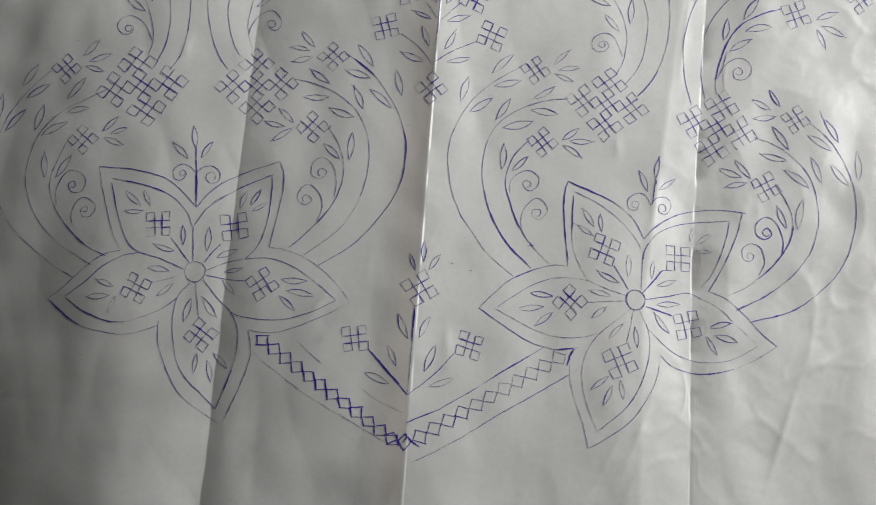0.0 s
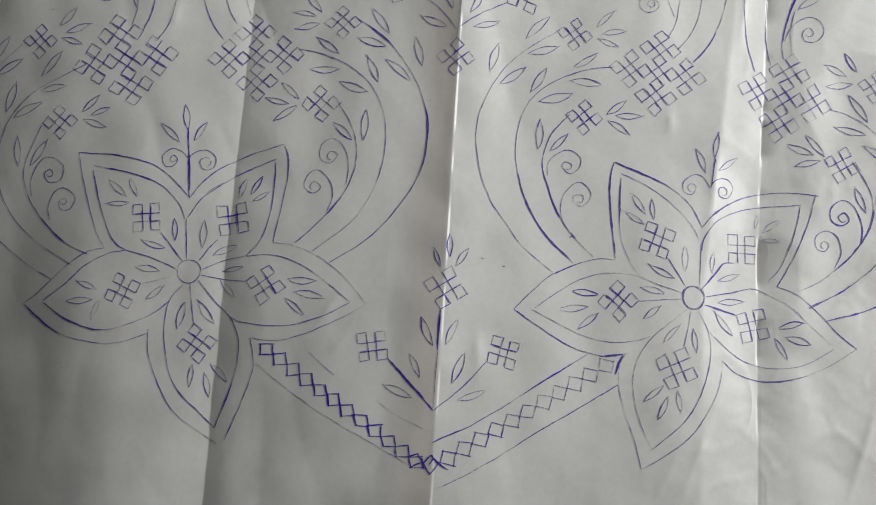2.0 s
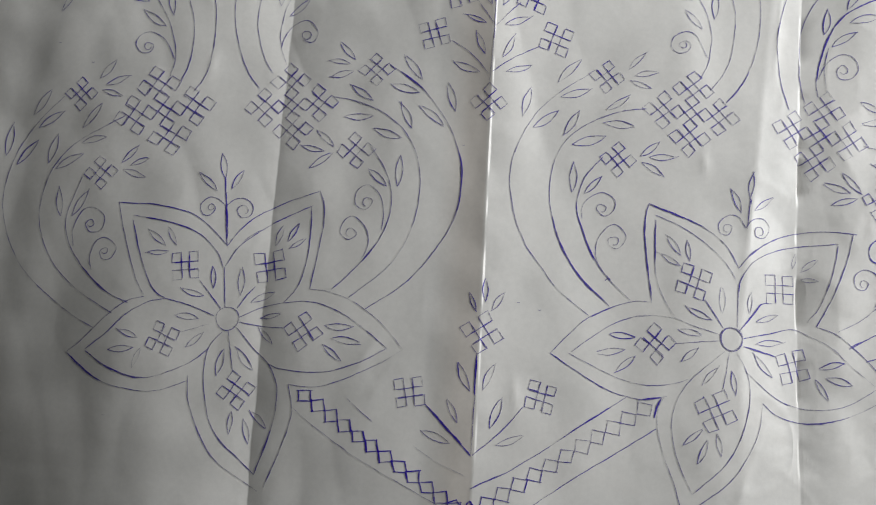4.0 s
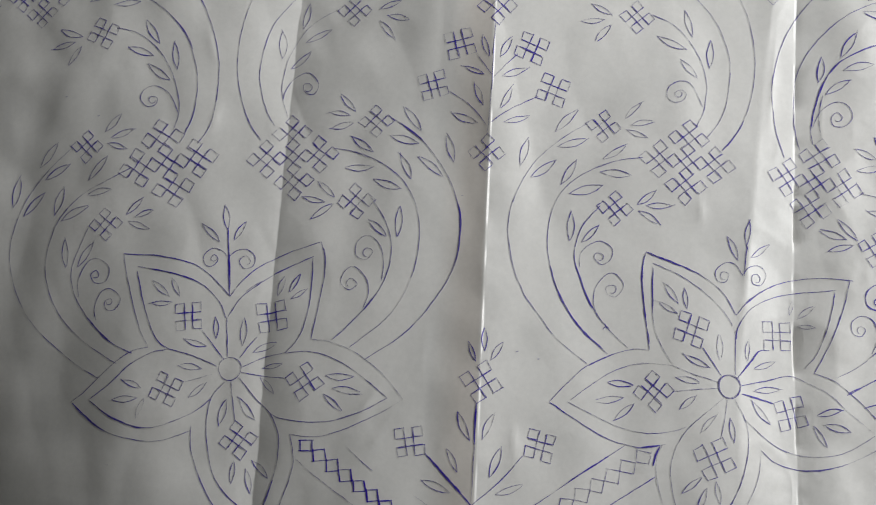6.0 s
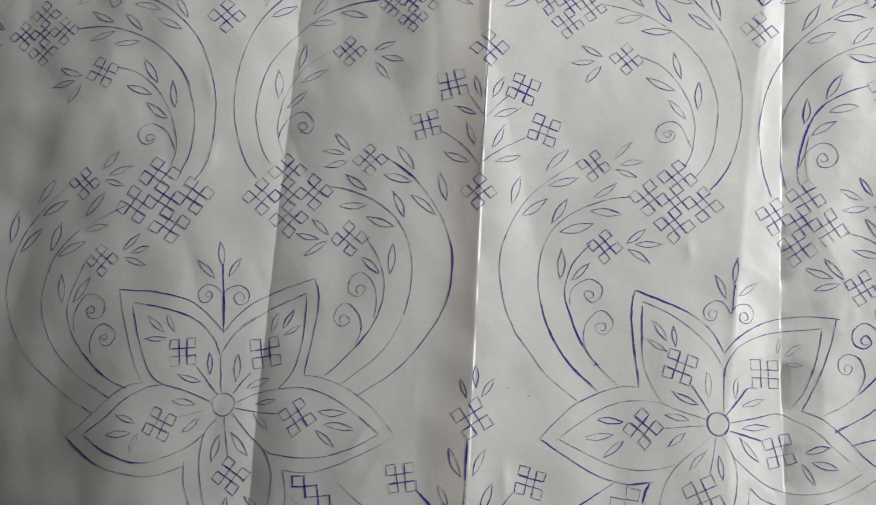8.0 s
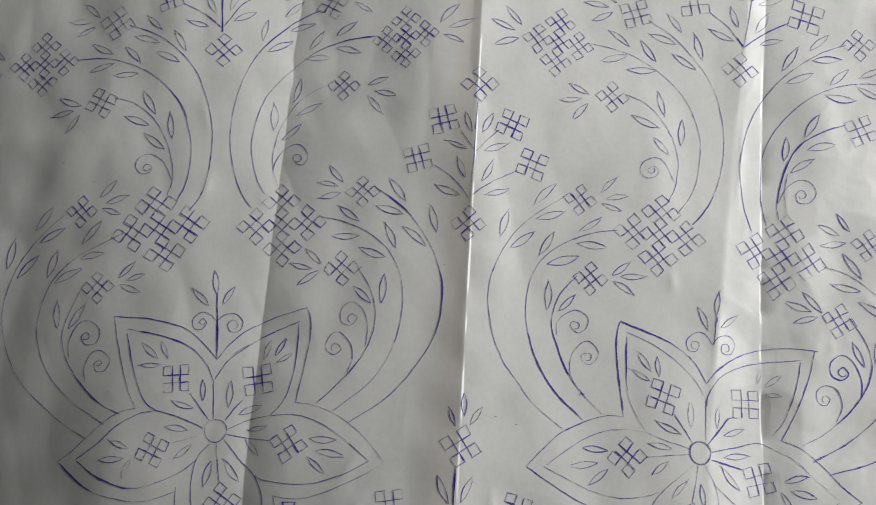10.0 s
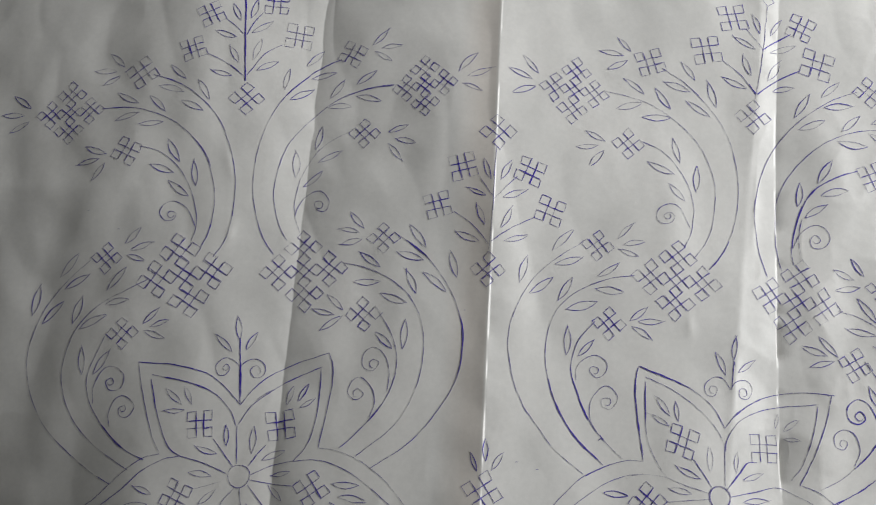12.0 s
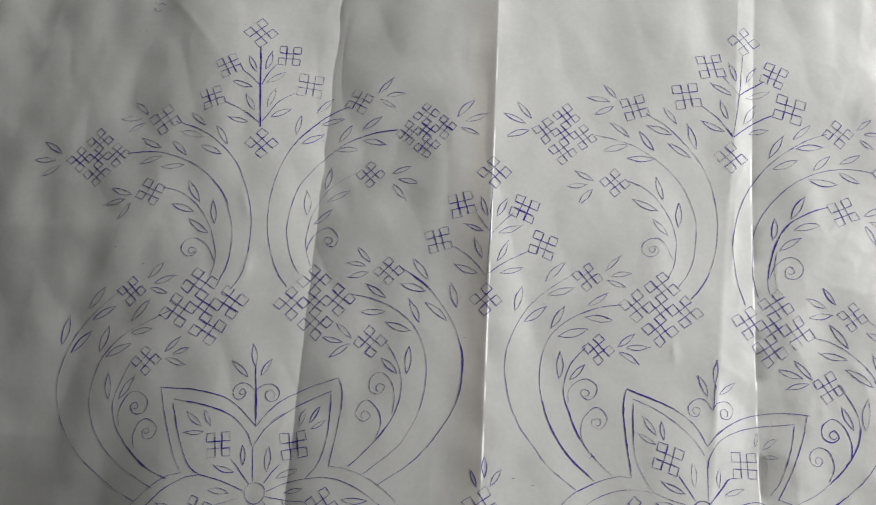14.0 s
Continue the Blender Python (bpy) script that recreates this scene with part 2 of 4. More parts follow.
room_part("wall_east",
          (WX, -2.0, FLOOR_Z, WX + 0.2, WY - WW / 2, TOP_Z), (WX, WY + WW / 2, FLOOR_Z, WX + 0.2, 2.4, TOP_Z),
          (WX, WY - WW / 2, FLOOR_Z, WX + 0.2, WY + WW / 2, WZ - WH / 2), (WX, WY - WW / 2, WZ + WH / 2, WX + 0.2, WY + WW / 2, TOP_Z))


# ---- the sheet ----
def sheet_columns(x0, x1):
    """Positions across the sheet, closer together at the creases."""
    xs, x = [], x0
    while x < x1:
        xs.append(x)
        near = min(abs(x + 0.0970), abs(x + 0.009), abs(x - 0.1255))
        x += 0.00022 if near < 0.0045 else 0.0007 if near < 0.012 else 0.0014
    return np.array(xs + [x1])


def build_sheet():
    xs, ys = sheet_columns(-0.37, 0.30), np.arange(-0.12, 0.4801, 0.0015)
    gx, gy = np.meshgrid(xs, ys)
    gz = height(gx, gy)
    n, k = len(ys), len(xs)
    verts = np.stack([gx, gy, gz], -1).reshape(-1, 3)
    i = (np.arange(n - 1)[:, None] * k + np.arange(k - 1)[None, :]).ravel()
    faces = np.stack([i, i + 1, i + k + 1, i + k], -1)
    me = bpy.data.meshes.new("paper_sheet")
    me.from_pydata(verts.tolist(), [], faces.tolist())
    me.polygons.foreach_set("use_smooth", [True] * len(me.polygons))
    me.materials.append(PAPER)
    ob = new("paper_sheet", me)
    thick = ob.modifiers.new("thickness", "SOLIDIFY")
    thick.thickness, thick.offset = 0.00015, -1.0
    return tagged(ob, "creased white tracing paper with blue embroidery pattern on the floor", "paper sheet")


sheet = build_sheet()


# ---- pen strokes: every line is a thin band of ink that follows the paper ----
LIGHT, THIN, BOLD = 0.27, 0.20, 0.50  # widths in millimetres
pen = random.Random(11)


def curve_through(points, step=0.9):
    """A smooth line through a few points, in millimetres."""
    p = [np.array(q, float) for q in points]
    p = [2 * p[0] - p[1]] + p + [2 * p[-1] - p[-2]]
    out = []
    for a, b, c, d in zip(p, p[1:], p[2:], p[3:]):
        n = max(2, int(np.hypot(*(c - b)) / step))
        for t in np.arange(n) / n:
            out.append(0.5 * (2 * b + (c - a) * t + (2 * a - 5 * b + 4 * c - d) * t * t + (3 * b - a - 3 * c + d) * t ** 3))
    out.append(p[-2])
    return np.array(out)


def straight(a, b, step=1.0):
    a, b = np.array(a, float), np.array(b, float)
    n = max(2, int(np.hypot(*(b - a)) / step) + 1)
    return a + (b - a) * np.linspace(0, 1, n)[:, None]


class Ink:
    """Collects strokes and makes one mesh of them; each point keeps how hard the pen pressed."""
    def __init__(self):
        self.verts, self.faces, self.press = [], [], []

    def stroke(self, line, width, shake=0.10, taper=0.5, push=0.0):
        n = len(line)
        along = np.gradient(line, axis=0)
        along /= np.maximum(np.hypot(along[:, 0], along[:, 1]), 1e-9)[:, None]
        side = np.stack([-along[:, 1], along[:, 0]], -1)
        s, f, g = np.arange(n), pen.uniform(0.12, 0.3), pen.uniform(0, 6.28)
        kink = np.interp(s, s[::3], [pen.uniform(-1, 1) for _ in s[::3]])
        line = line + side * (0.45 * shake * np.sin(f * s + g) + 0.75 * shake * kink)[:, None]
        knots = np.arange(0, n + 5, 5)
        swell = np.interp(s, knots, [pen.uniform(-1, 1) for _ in knots])
        rough = np.array([pen.uniform(-1, 1) for _ in s])
        press = np.interp(width, (0.12, 0.18, 0.27, 0.36, 0.5), (0.10, 0.28, 0.50, 0.70, 0.88)) + push + 0.27 * swell + 0.08 * rough
        ends = np.minimum(1, taper + (1 - taper) * np.minimum(s, n - 1 - s) / 2.5)
        half = (0.94 * width / 2 * (1 + 0.34 * swell + 0.16 * rough + push) * ends)[:, None]
        first = len(self.verts)
        for pts in (line + side * half, line - side * half):
            self.verts.extend((pts / 1000).tolist())
            self.press.extend((press - 0.25 * (1 - ends)).tolist())
        self.faces.extend((first + i + n, first + i + n + 1, first + i + 1, first + i) for i in range(n - 1))
        return self

    def done(self, name, parent, width, label=""):
        me = bpy.data.meshes.new(name)
        xy = np.array(self.verts)
        me.from_pydata(np.column_stack([xy, height(xy[:, 0], xy[:, 1]) + 0.00018]).tolist(), [], self.faces)
        me.attributes.new("ink", "FLOAT", "POINT").data.foreach_set("value", self.press)
        me.materials.append(INK)
        ob = new(name, me)
        ob.parent = parent
        return tagged(ob, label or ("heavy violet-blue ballpoint ink line" if width >= BOLD else "faint thin blue pen line" if width <= THIN else ""))


def turned(x, y, size, angle):
    a = radians(angle)
    return np.array([x + size * math.cos(a), y + size * math.sin(a)])


def jitter(p, much=0.25):
    return np.array([p[0] + pen.uniform(-much, much), p[1] + pen.uniform(-much, much)])


def leaf(parent, x, y, length, angle, width=LIGHT):
    """A pointed leaf: one line out along one edge and back along the other."""
    ink, base, tip = Ink(), np.array([x, y]), turned(x, y, length, angle)
    along = tip - base
    side = np.array([-along[1], along[0]])
    bend = side * pen.uniform(-0.03, 0.03)
    lines = []
    for sign in (1, -1):
        fat = pen.uniform(0.095, 0.13)
        lines.append(curve_through([jitter(base, 0.2), base * 0.75 + tip * 0.25 + bend * 0.7 + side * fat * 0.72 * sign,
                                    base * 0.48 + tip * 0.52 + bend + side * fat * sign,
                                    base * 0.22 + tip * 0.78 + bend * 0.6 + side * fat * 0.62 * sign, jitter(tip, 0.25)], 0.8))
    light = pen.uniform(-0.12, 0.08)
    for k, line in enumerate(lines):
        if pen.random() < 0.3:  # the pen ran past the point, or stopped short of it
            line = line[:-1] if pen.random() < 0.5 else np.concatenate([line, line[-1:] + (line[-1:] - line[-2:-1]) * pen.uniform(0.6, 1.6)])
        ink.stroke(line, min(width, 0.33) * pen.uniform(0.85, 1.1), 0.10, 0.6, light + (0.12 if k == 0 else 0.0))
    if width >= BOLD:
        ink.stroke(lines[0][1:-1], 0.36, 0.16)
    elif width > THIN and pen.random() < 0.25:
        ink.stroke(lines[pen.randrange(2)][1:-2], 0.27, 0.16)
    return ink.done("leaf", parent, width)


def square(parent, x, y, side, angle, width):
    corner = [jitter(turned(x, y, side * 0.7071, angle + 45 + 90 * k), 0.3) for k in range(4)]
    ink, light = Ink(), pen.uniform(-0.16, 0.06)
    for k in range(4):
        a, b = corner[k], corner[(k + 1) % 4]
        over = (b - a) * pen.uniform(-0.04, 0.10)
        ink.stroke(straight(a - over * 0.4, b + over, 0.8), width * pen.uniform(0.85, 1.15), 0.07, 0.8, light + pen.uniform(-0.1, 0.16))
    return ink.done("square", parent, width)


def tie_lines(ink, x, y, reach_u, u, reach_v, v, width):
    """The two pairs of crossing lines that tie four squares. Returns the squares' side and turn."""
    side, turn = 0.77 * (reach_u + reach_v) / 2, (u + v - 90) / 2 + 45
    gap = 0.7071 * (reach_u + reach_v) / 2 - side / 2
    span = (gap + side) * 0.92
    a = radians(turn)
    ex, ey = np.array([math.cos(a), math.sin(a)]), np.array([-math.sin(a), math.cos(a)])
    c = np.array([x, y])
    for one, two in ((ex, ey), (ey, ex)):
        for s in (-1, 1):
            heavy = (0.31 if width < BOLD else 0.36) * pen.choice((0.85, 1.0, 1.15))
            line = straight(jitter(c - one * span + two * s * gap), jitter(c + one * span + two * s * gap), 0.8)
            ink.stroke(line, heavy, 0.07, 0.7)
            if width >= BOLD and pen.random() < 0.6:
                m = len(line) // 4
                ink.stroke(line[m:-m] + pen.uniform(-0.25, 0.25), 0.40, 0.1)
    return side, turn


def floret(parent, x, y, size, angle, width=LIGHT):
    """Four little squares round a point."""
    ink = Ink()
    side, turn = tie_lines(ink, x, y, size, angle, size, angle + 90, width)
    made = ink.done("floret", sheet, width)
    for k in range(4):
        square(made, *turned(x, y, size, angle + 90 * k), side, turn, min(width, LIGHT))
    return made


def cluster(parent, x, y, up, up_angle, out, out_angle, width=LIGHT):
    """Five florets woven into a lozenge."""
    ink = Ink()
    if (out_angle - up_angle) % 360 > 180:
        out_angle += 180
    arms = ((up, up_angle), (out, out_angle), (up, up_angle + 180), (out, out_angle + 180))
    side, turn = tie_lines(ink, x, y, up / 2, up_angle, out / 2, out_angle, width)
    made = ink.done("lozenge_motif", sheet, width)
    for c in [turned(x, y, r, a) for r, a in arms]:
        tie, heavy = Ink(), pen.choice((LIGHT, LIGHT, LIGHT, width))
        tie_lines(tie, c[0], c[1], up / 2, up_angle, out / 2, out_angle, heavy)
        tie.done("tie", made, heavy)
        for r, a in arms:
            square(made, *turned(c[0], c[1], r / 2, a), side, turn, LIGHT)
    return made


def by_hand(ink, line, width, heavy=()):
    """A long line, drawn in short runs that overlap a little; heavy: stretches (from, to, 0 to 1) that were gone over again."""
    n, i = len(line), 0
    while i < n - 1:
        j = min(n - 1, i + pen.randrange(11, 30))
        j = n - 1 if n - 1 - j < 6 else j
        run = line[max(0, i - pen.randrange(0, 3)):j + 1 + pen.randrange(0, 2)]
        chord = run[0] + (run[-1] - run[0]) * np.linspace(0, 1, len(run))[:, None]
        run = run + (chord - run) * pen.uniform(0, 0.14) + np.array([pen.uniform(-0.11, 0.11), pen.uniform(-0.11, 0.11)])
        ink.stroke(run, width * pen.uniform(0.88, 1.12), 0.13, 0.6, pen.uniform(-0.16, 0.14))
        i = j
    if THIN < width and n > 24 and pen.random() < 0.5:
        a = pen.randrange(0, n // 2)
        ink.stroke(line[a:min(n, a + pen.randrange(10, 10 + n // 3))], width * 0.9, 0.2, 0.4)
    if width >= BOLD:
        heavy = tuple(heavy) + ((0.1, 0.8),)
    for a, b in heavy:
        run = line[int(a * (n - 1)):max(int(a * (n - 1)) + 3, int(b * (n - 1)) + 1)]
        ink.stroke(run + 0.08, 0.42, 0.2, 0.35)
        ink.stroke(run[len(run) // 6:] - 0.12, 0.34, 0.25, 0.35)


def stem(parent, points, width=LIGHT, heavy=()):
    if len(points) > 5:  # long stems run on into the motif that they start from
        a, b = np.array(points[0], float), np.array(points[1], float)
        points = [tuple(a + (a - b) / np.hypot(*(a - b)) * 1.3)] + list(points)
    ink = Ink()
    by_hand(ink, curve_through(points), width, heavy)
    return ink.done("stem", parent, width)


def tendril(parent, points, width=LIGHT, heavy=()):
    """A curl: the line goes on winding inwards from its last three points."""
    a, b, c = (np.array(p, float) for p in points[-3:])
    d = 2 * (a[0] * (b[1] - c[1]) + b[0] * (c[1] - a[1]) + c[0] * (a[1] - b[1]))
    sq = [p @ p for p in (a, b, c)]
    mid = np.array([sq[0] * (b[1] - c[1]) + sq[1] * (c[1] - a[1]) + sq[2] * (a[1] - b[1]),
                    sq[0] * (c[0] - b[0]) + sq[1] * (a[0] - c[0]) + sq[2] * (b[0] - a[0])]) / d
    way = 1 if (b - a)[0] * (c - b)[1] - (b - a)[1] * (c - b)[0] > 0 else -1
    r, start = np.hypot(*(c - mid)), math.degrees(math.atan2(*(c - mid)[::-1]))
    inner = [tuple(turned(mid[0], mid[1], r * (1 - 0.13 * k), start + way * 42 * k)) for k in range(1, 5)] if r < 4 else []
    ink = Ink()
    line = curve_through(list(points) + inner, 0.6)
    ink.stroke(line, width * 0.9, 0.04)
    for a, b in heavy:
        ink.stroke(line[int(a * len(line)):int(b * len(line))] + 0.06, 0.36, 0.12, 0.35)
    return ink.done("tendril", parent, width)


def petal(parent, sides, width=LIGHT, heavy=()):
    """heavy: (side, from, to) of the stretches that were gone over again."""
    ink = Ink()
    for k, points in enumerate(sides):
        by_hand(ink, curve_through(points), width, [(a, b) for which, a, b in heavy if which == k])
    return ink.done("petal", parent, width)


def flower_heart(x, y, r, rounds):
    ink = Ink()
    for k in range(rounds):
        ring = np.array([turned(x, y, r * (1 - 0.07 * k) + 0.12 * math.sin(3 * a + k), math.degrees(a)) for a in np.linspace(0, 6.35, 44)])
        ink.stroke(ring, LIGHT, 0.05)
    return ink.done("flower_heart", sheet, LIGHT)


def chain(parent, x0, y0, x1, y1, count, lie, lean, width=LIGHT):
    """A border of squares that touch at their corners, their edges at the angles lie and lean; the first carries the others."""
    a, b = np.array([x0, y0]), np.array([x1, y1])
    step = (b - a) / count
    e1, e2 = turned(0, 0, 1, lie), turned(0, 0, 1, lean)
    wide, tall = np.linalg.solve(np.stack([e1, e2], 1), step)
    made = None
    for k in range(count):
        p, q = a + step * k, a + step * (k + 1)
        one, two = p + wide * e1, p + tall * e2
        turns = [jitter(c, 0.3) for c in (p, one, q, two, p)]
        ink = Ink()
        for edge, (s, e) in enumerate(zip(turns, turns[1:])):
            over = (e - s) * pen.uniform(0.0, 0.16)
            line = straight(s - over * 0.5, e + over, 0.8)
            heavy = width * (pen.uniform(0.95, 1.3) if edge % 2 else pen.uniform(0.65, 0.9)) if width >= BOLD else width * (pen.uniform(0.75, 1.0) if k < 7 else pen.uniform(0.95, 1.35))
            ink.stroke(line, heavy, 0.10, 0.8)
            if width >= BOLD and edge % 2 and pen.random() < 0.5:
                ink.stroke(line[1:-1] + pen.uniform(-0.2, 0.2), 0.36, 0.15, 0.6)
        ob = ink.done("square" if made else "square_border", made or parent, width)
        made = made or ob
    return made


def dot(parent, x, y):
    ink = Ink()
    ink.stroke(straight((x - 0.6, y), (x + 0.6, y + 0.2), 0.4), LIGHT, 0.0)
    return ink.done("ink_speck", parent, LIGHT)


# ---- the drawing ----

# upper left cluster and arm
cluster(sheet, -215.6, 248.8, 9.4, 96, 9.8, 7, BOLD)
leaf(sheet, -236.5, 250.9, 12.1, 148, BOLD)
leaf(sheet, -239.3, 247.4, 12.1, -178, BOLD)
leaf(sheet, -236.0, 243.8, 11.5, -147)
floret(sheet, -182.8, 270.6, 5.9, 85)
leaf(sheet, -192.6, 274.1, 11.5, 141)
leaf(sheet, -196.3, 271.9, 11.3, -177)
leaf(sheet, -194.2, 269.1, 9.4, -146)
leaf(sheet, -160.3, 268.0, 11.7, 141)
leaf(sheet, -160.6, 261.1, 13.4, 168, THIN)
leaf(sheet, -149.5, 251.8, 12.6, 159)
leaf(sheet, -147.8, 257.7, 12.4, 123)
leaf(sheet, -181.9, 254.3, 13.1, 155)
leaf(sheet, -168.1, 250.4, 11.8, 138)
leaf(sheet, -180.7, 249.4, 12.5, -157)
leaf(sheet, -168.2, 245.1, 12.1, -170)
stem(sheet, [(-175.8, 269.4), (-165.1, 266.4), (-153.2, 259.1), (-142.6, 249.2), (-135.1, 235.8), (-130.4, 220.8), (-129.2, 206.3), (-130.4, 190.2), (-135.2, 180.4)], 0.31)
stem(sheet, [(-198.8, 251.1), (-188.8, 252.0), (-177.9, 250.7), (-165.5, 246.8), (-153.1, 238.4), (-145.3, 229.5), (-140.1, 217.1), (-138.1, 206.9), (-138.3, 193.8), (-141.5, 184.5)], 0.31)
floret(sheet, -183.3, 229.2, 5.2, 113)
leaf(sheet, -193.2, 227.5, 11.4, 163)
leaf(sheet, -196.0, 225.0, 11.3, -164)
leaf(sheet, -192.9, 222.9, 10.5, -119)
leaf(sheet, -157.3, 225.4, 13.6, 124)
leaf(sheet, -159.3, 219.6, 12.5, 164)
leaf(sheet, -150.5, 208.5, 13.0, 146)
leaf(sheet, -147.8, 213.6, 13.0, 102)
stem(sheet, [(-176.1, 231.6), (-167.2, 229.8), (-158.4, 223.5), (-151.4, 214.9), (-146.4, 203.4), (-144.9, 194.9), (-146.5, 186.5)])
tendril(sheet, [(-145.3, 194.0), (-148.5, 200.1), (-151.8, 203.7), (-157.2, 205.8), (-161.4, 203.7), (-162.7, 199.5), (-159.7, 196.2), (-155.9, 197.0), (-155.2, 200.0), (-158.1, 200.7), (-158.9, 198.9)])
# upper left bouquet
stem(sheet, [(-138.7, 318.6), (-135.5, 294.0), (-132.1, 269.3)], BOLD)
floret(sheet, -139.5, 326.6, 5.9, 93)
floret(sheet, -153.5, 304.4, 5.1, 76)
floret(sheet, -159.5, 284.5, 5.1, 69, BOLD)
floret(sheet, -122.7, 314.4, 5.3, 47)
floret(sheet, -109.5, 297.1, 5.8, 43, THIN)
leaf(sheet, -138.7, 302.0, 10.6, 119)
leaf(sheet, -134.0, 304.1, 11.3, 81)
leaf(sheet, -139.4, 292.5, 11.5, 165)
leaf(sheet, -132.5, 295.8, 12.3, 40)
leaf(sheet, -136.5, 278.3, 10.8, 122)
leaf(sheet, -129.9, 281.0, 12.8, 77, THIN)
leaf(sheet, -139.1, 271.6, 9.8, 171)
leaf(sheet, -127.7, 275.4, 11.9, 32)
stem(sheet, [(-146.4, 302.5), (-140.9, 298.6), (-135.4, 293.7)])
stem(sheet, [(-128.5, 308.7), (-132.4, 301.5), (-134.9, 294.1)])
stem(sheet, [(-152.0, 282.1), (-143.9, 279.0), (-137.5, 275.0), (-132.3, 270.9)])
stem(sheet, [(-117.3, 291.2), (-124.4, 285.3), (-128.2, 279.0), (-131.9, 272.3)])
floret(sheet, -130.3, 260.1, 5.6, 95)
# left unit right arm, upper
floret(sheet, -82.2, 289.0, 5.1, 20)
leaf(sheet, -72.5, 293.9, 11.0, 52)
leaf(sheet, -68.2, 292.4, 9.9, 13)
leaf(sheet, -62.6, 286.2, 9.8, 152)
stem(sheet, [(-88.6, 285.7), (-97.7, 280.5), (-106.7, 270.9), (-114.1, 260.4), (-119.4, 246.7), (-121.8, 232.4), (-121.7, 215.8), (-119.3, 204.4), (-114.2, 191.9), (-108.3, 184.2)], heavy=[(0.0, 0.3)])
leaf(sheet, -104.2, 281.4, 12.0, 51)
leaf(sheet, -100.8, 274.7, 11.9, 20)
leaf(sheet, -113.2, 267.1, 11.7, 83)
leaf(sheet, -110.0, 262.0, 13.0, 33, BOLD)
stem(sheet, [(-61.8, 272.9), (-72.8, 270.9), (-84.2, 266.0), (-93.7, 258.5), (-102.6, 247.8), (-109.5, 234.2), (-111.9, 217.1), (-110.1, 205.5), (-106.8, 197.0), (-103.1, 191.7)], heavy=[(0.0, 0.18)])
leaf(sheet, -78.9, 272.8, 12.1, 39)
leaf(sheet, -78.3, 266.8, 12.1, -10)
leaf(sheet, -90.9, 265.0, 11.6, 58)
leaf(sheet, -91.5, 260.1, 12.3, 6)
cluster(sheet, -45.4, 273.4, 9.2, 94, 9.1, 11, BOLD)
leaf(sheet, -29.7, 281.9, 13.7, 52)
leaf(sheet, -25.5, 279.3, 13.4, 26)
leaf(sheet, -27.6, 275.2, 10.2, -17)
floret(sheet, -72.4, 247.6, 4.9, 92)
leaf(sheet, -61.2, 248.4, 10.3, 23)
leaf(sheet, -57.7, 245.2, 10.4, -10)
leaf(sheet, -60.7, 242.7, 10.7, -49)
stem(sheet, [(-78.9, 248.5), (-87.7, 243.0), (-94.3, 236.5), (-99.6, 225.2), (-101.8, 212.7), (-100.8, 203.9), (-97.6, 195.8)], THIN)
leaf(sheet, -95.1, 238.0, 12.4, 81)
leaf(sheet, -93.2, 231.5, 13.1, 31)
leaf(sheet, -102.7, 223.1, 13.1, 96, THIN)
leaf(sheet, -98.6, 218.6, 11.9, 46)
tendril(sheet, [(-100.8, 203.9), (-100.2, 207.9), (-97.0, 214.0), (-90.6, 217.0), (-85.7, 211.9), (-87.2, 207.0), (-91.4, 207.9), (-92.3, 211.3), (-89.8, 211.9), (-88.4, 210.3)])
# centre bouquet
floret(sheet, -9.0, 251.5, 5.9, 96)
stem(sheet, [(-9.4, 243.2), (-9.6, 228.3), (-9.5, 210.4), (-10.1, 195.9), (-10.5, 192.2)])
floret(sheet, -24.4, 232.6, 5.6, 62, BOLD)
floret(sheet, 7.3, 233.2, 5.6, 26, BOLD)
floret(sheet, -34.9, 213.1, 5.3, 62, BOLD)
floret(sheet, 17.6, 214.7, 5.7, 28)
leaf(sheet, -11.4, 226.7, 10.9, 109)
leaf(sheet, -6.4, 227.1, 11.4, 66)
leaf(sheet, -13.2, 218.6, 9.5, 157)
leaf(sheet, -5.1, 218.5, 11.7, 25)
leaf(sheet, -12.8, 204.2, 10.7, 113)
leaf(sheet, -5.3, 203.6, 11.3, 66)
leaf(sheet, -14.8, 196.4, 12.3, 160)
leaf(sheet, -3.6, 197.2, 12.2, 22)
stem(sheet, [(-16.8, 228.1), (-13.2, 223.0), (-9.9, 218.3)])
stem(sheet, [(1.2, 229.9), (-4.2, 223.8), (-9.0, 217.6)])
stem(sheet, [(-27.4, 210.3), (-17.9, 203.8), (-10.9, 195.3)])
stem(sheet, [(11.0, 211.2), (2.7, 206.2), (-4.0, 201.2), (-9.4, 196.4)])
floret(sheet, -10.0, 183.2, 5.3, 90)
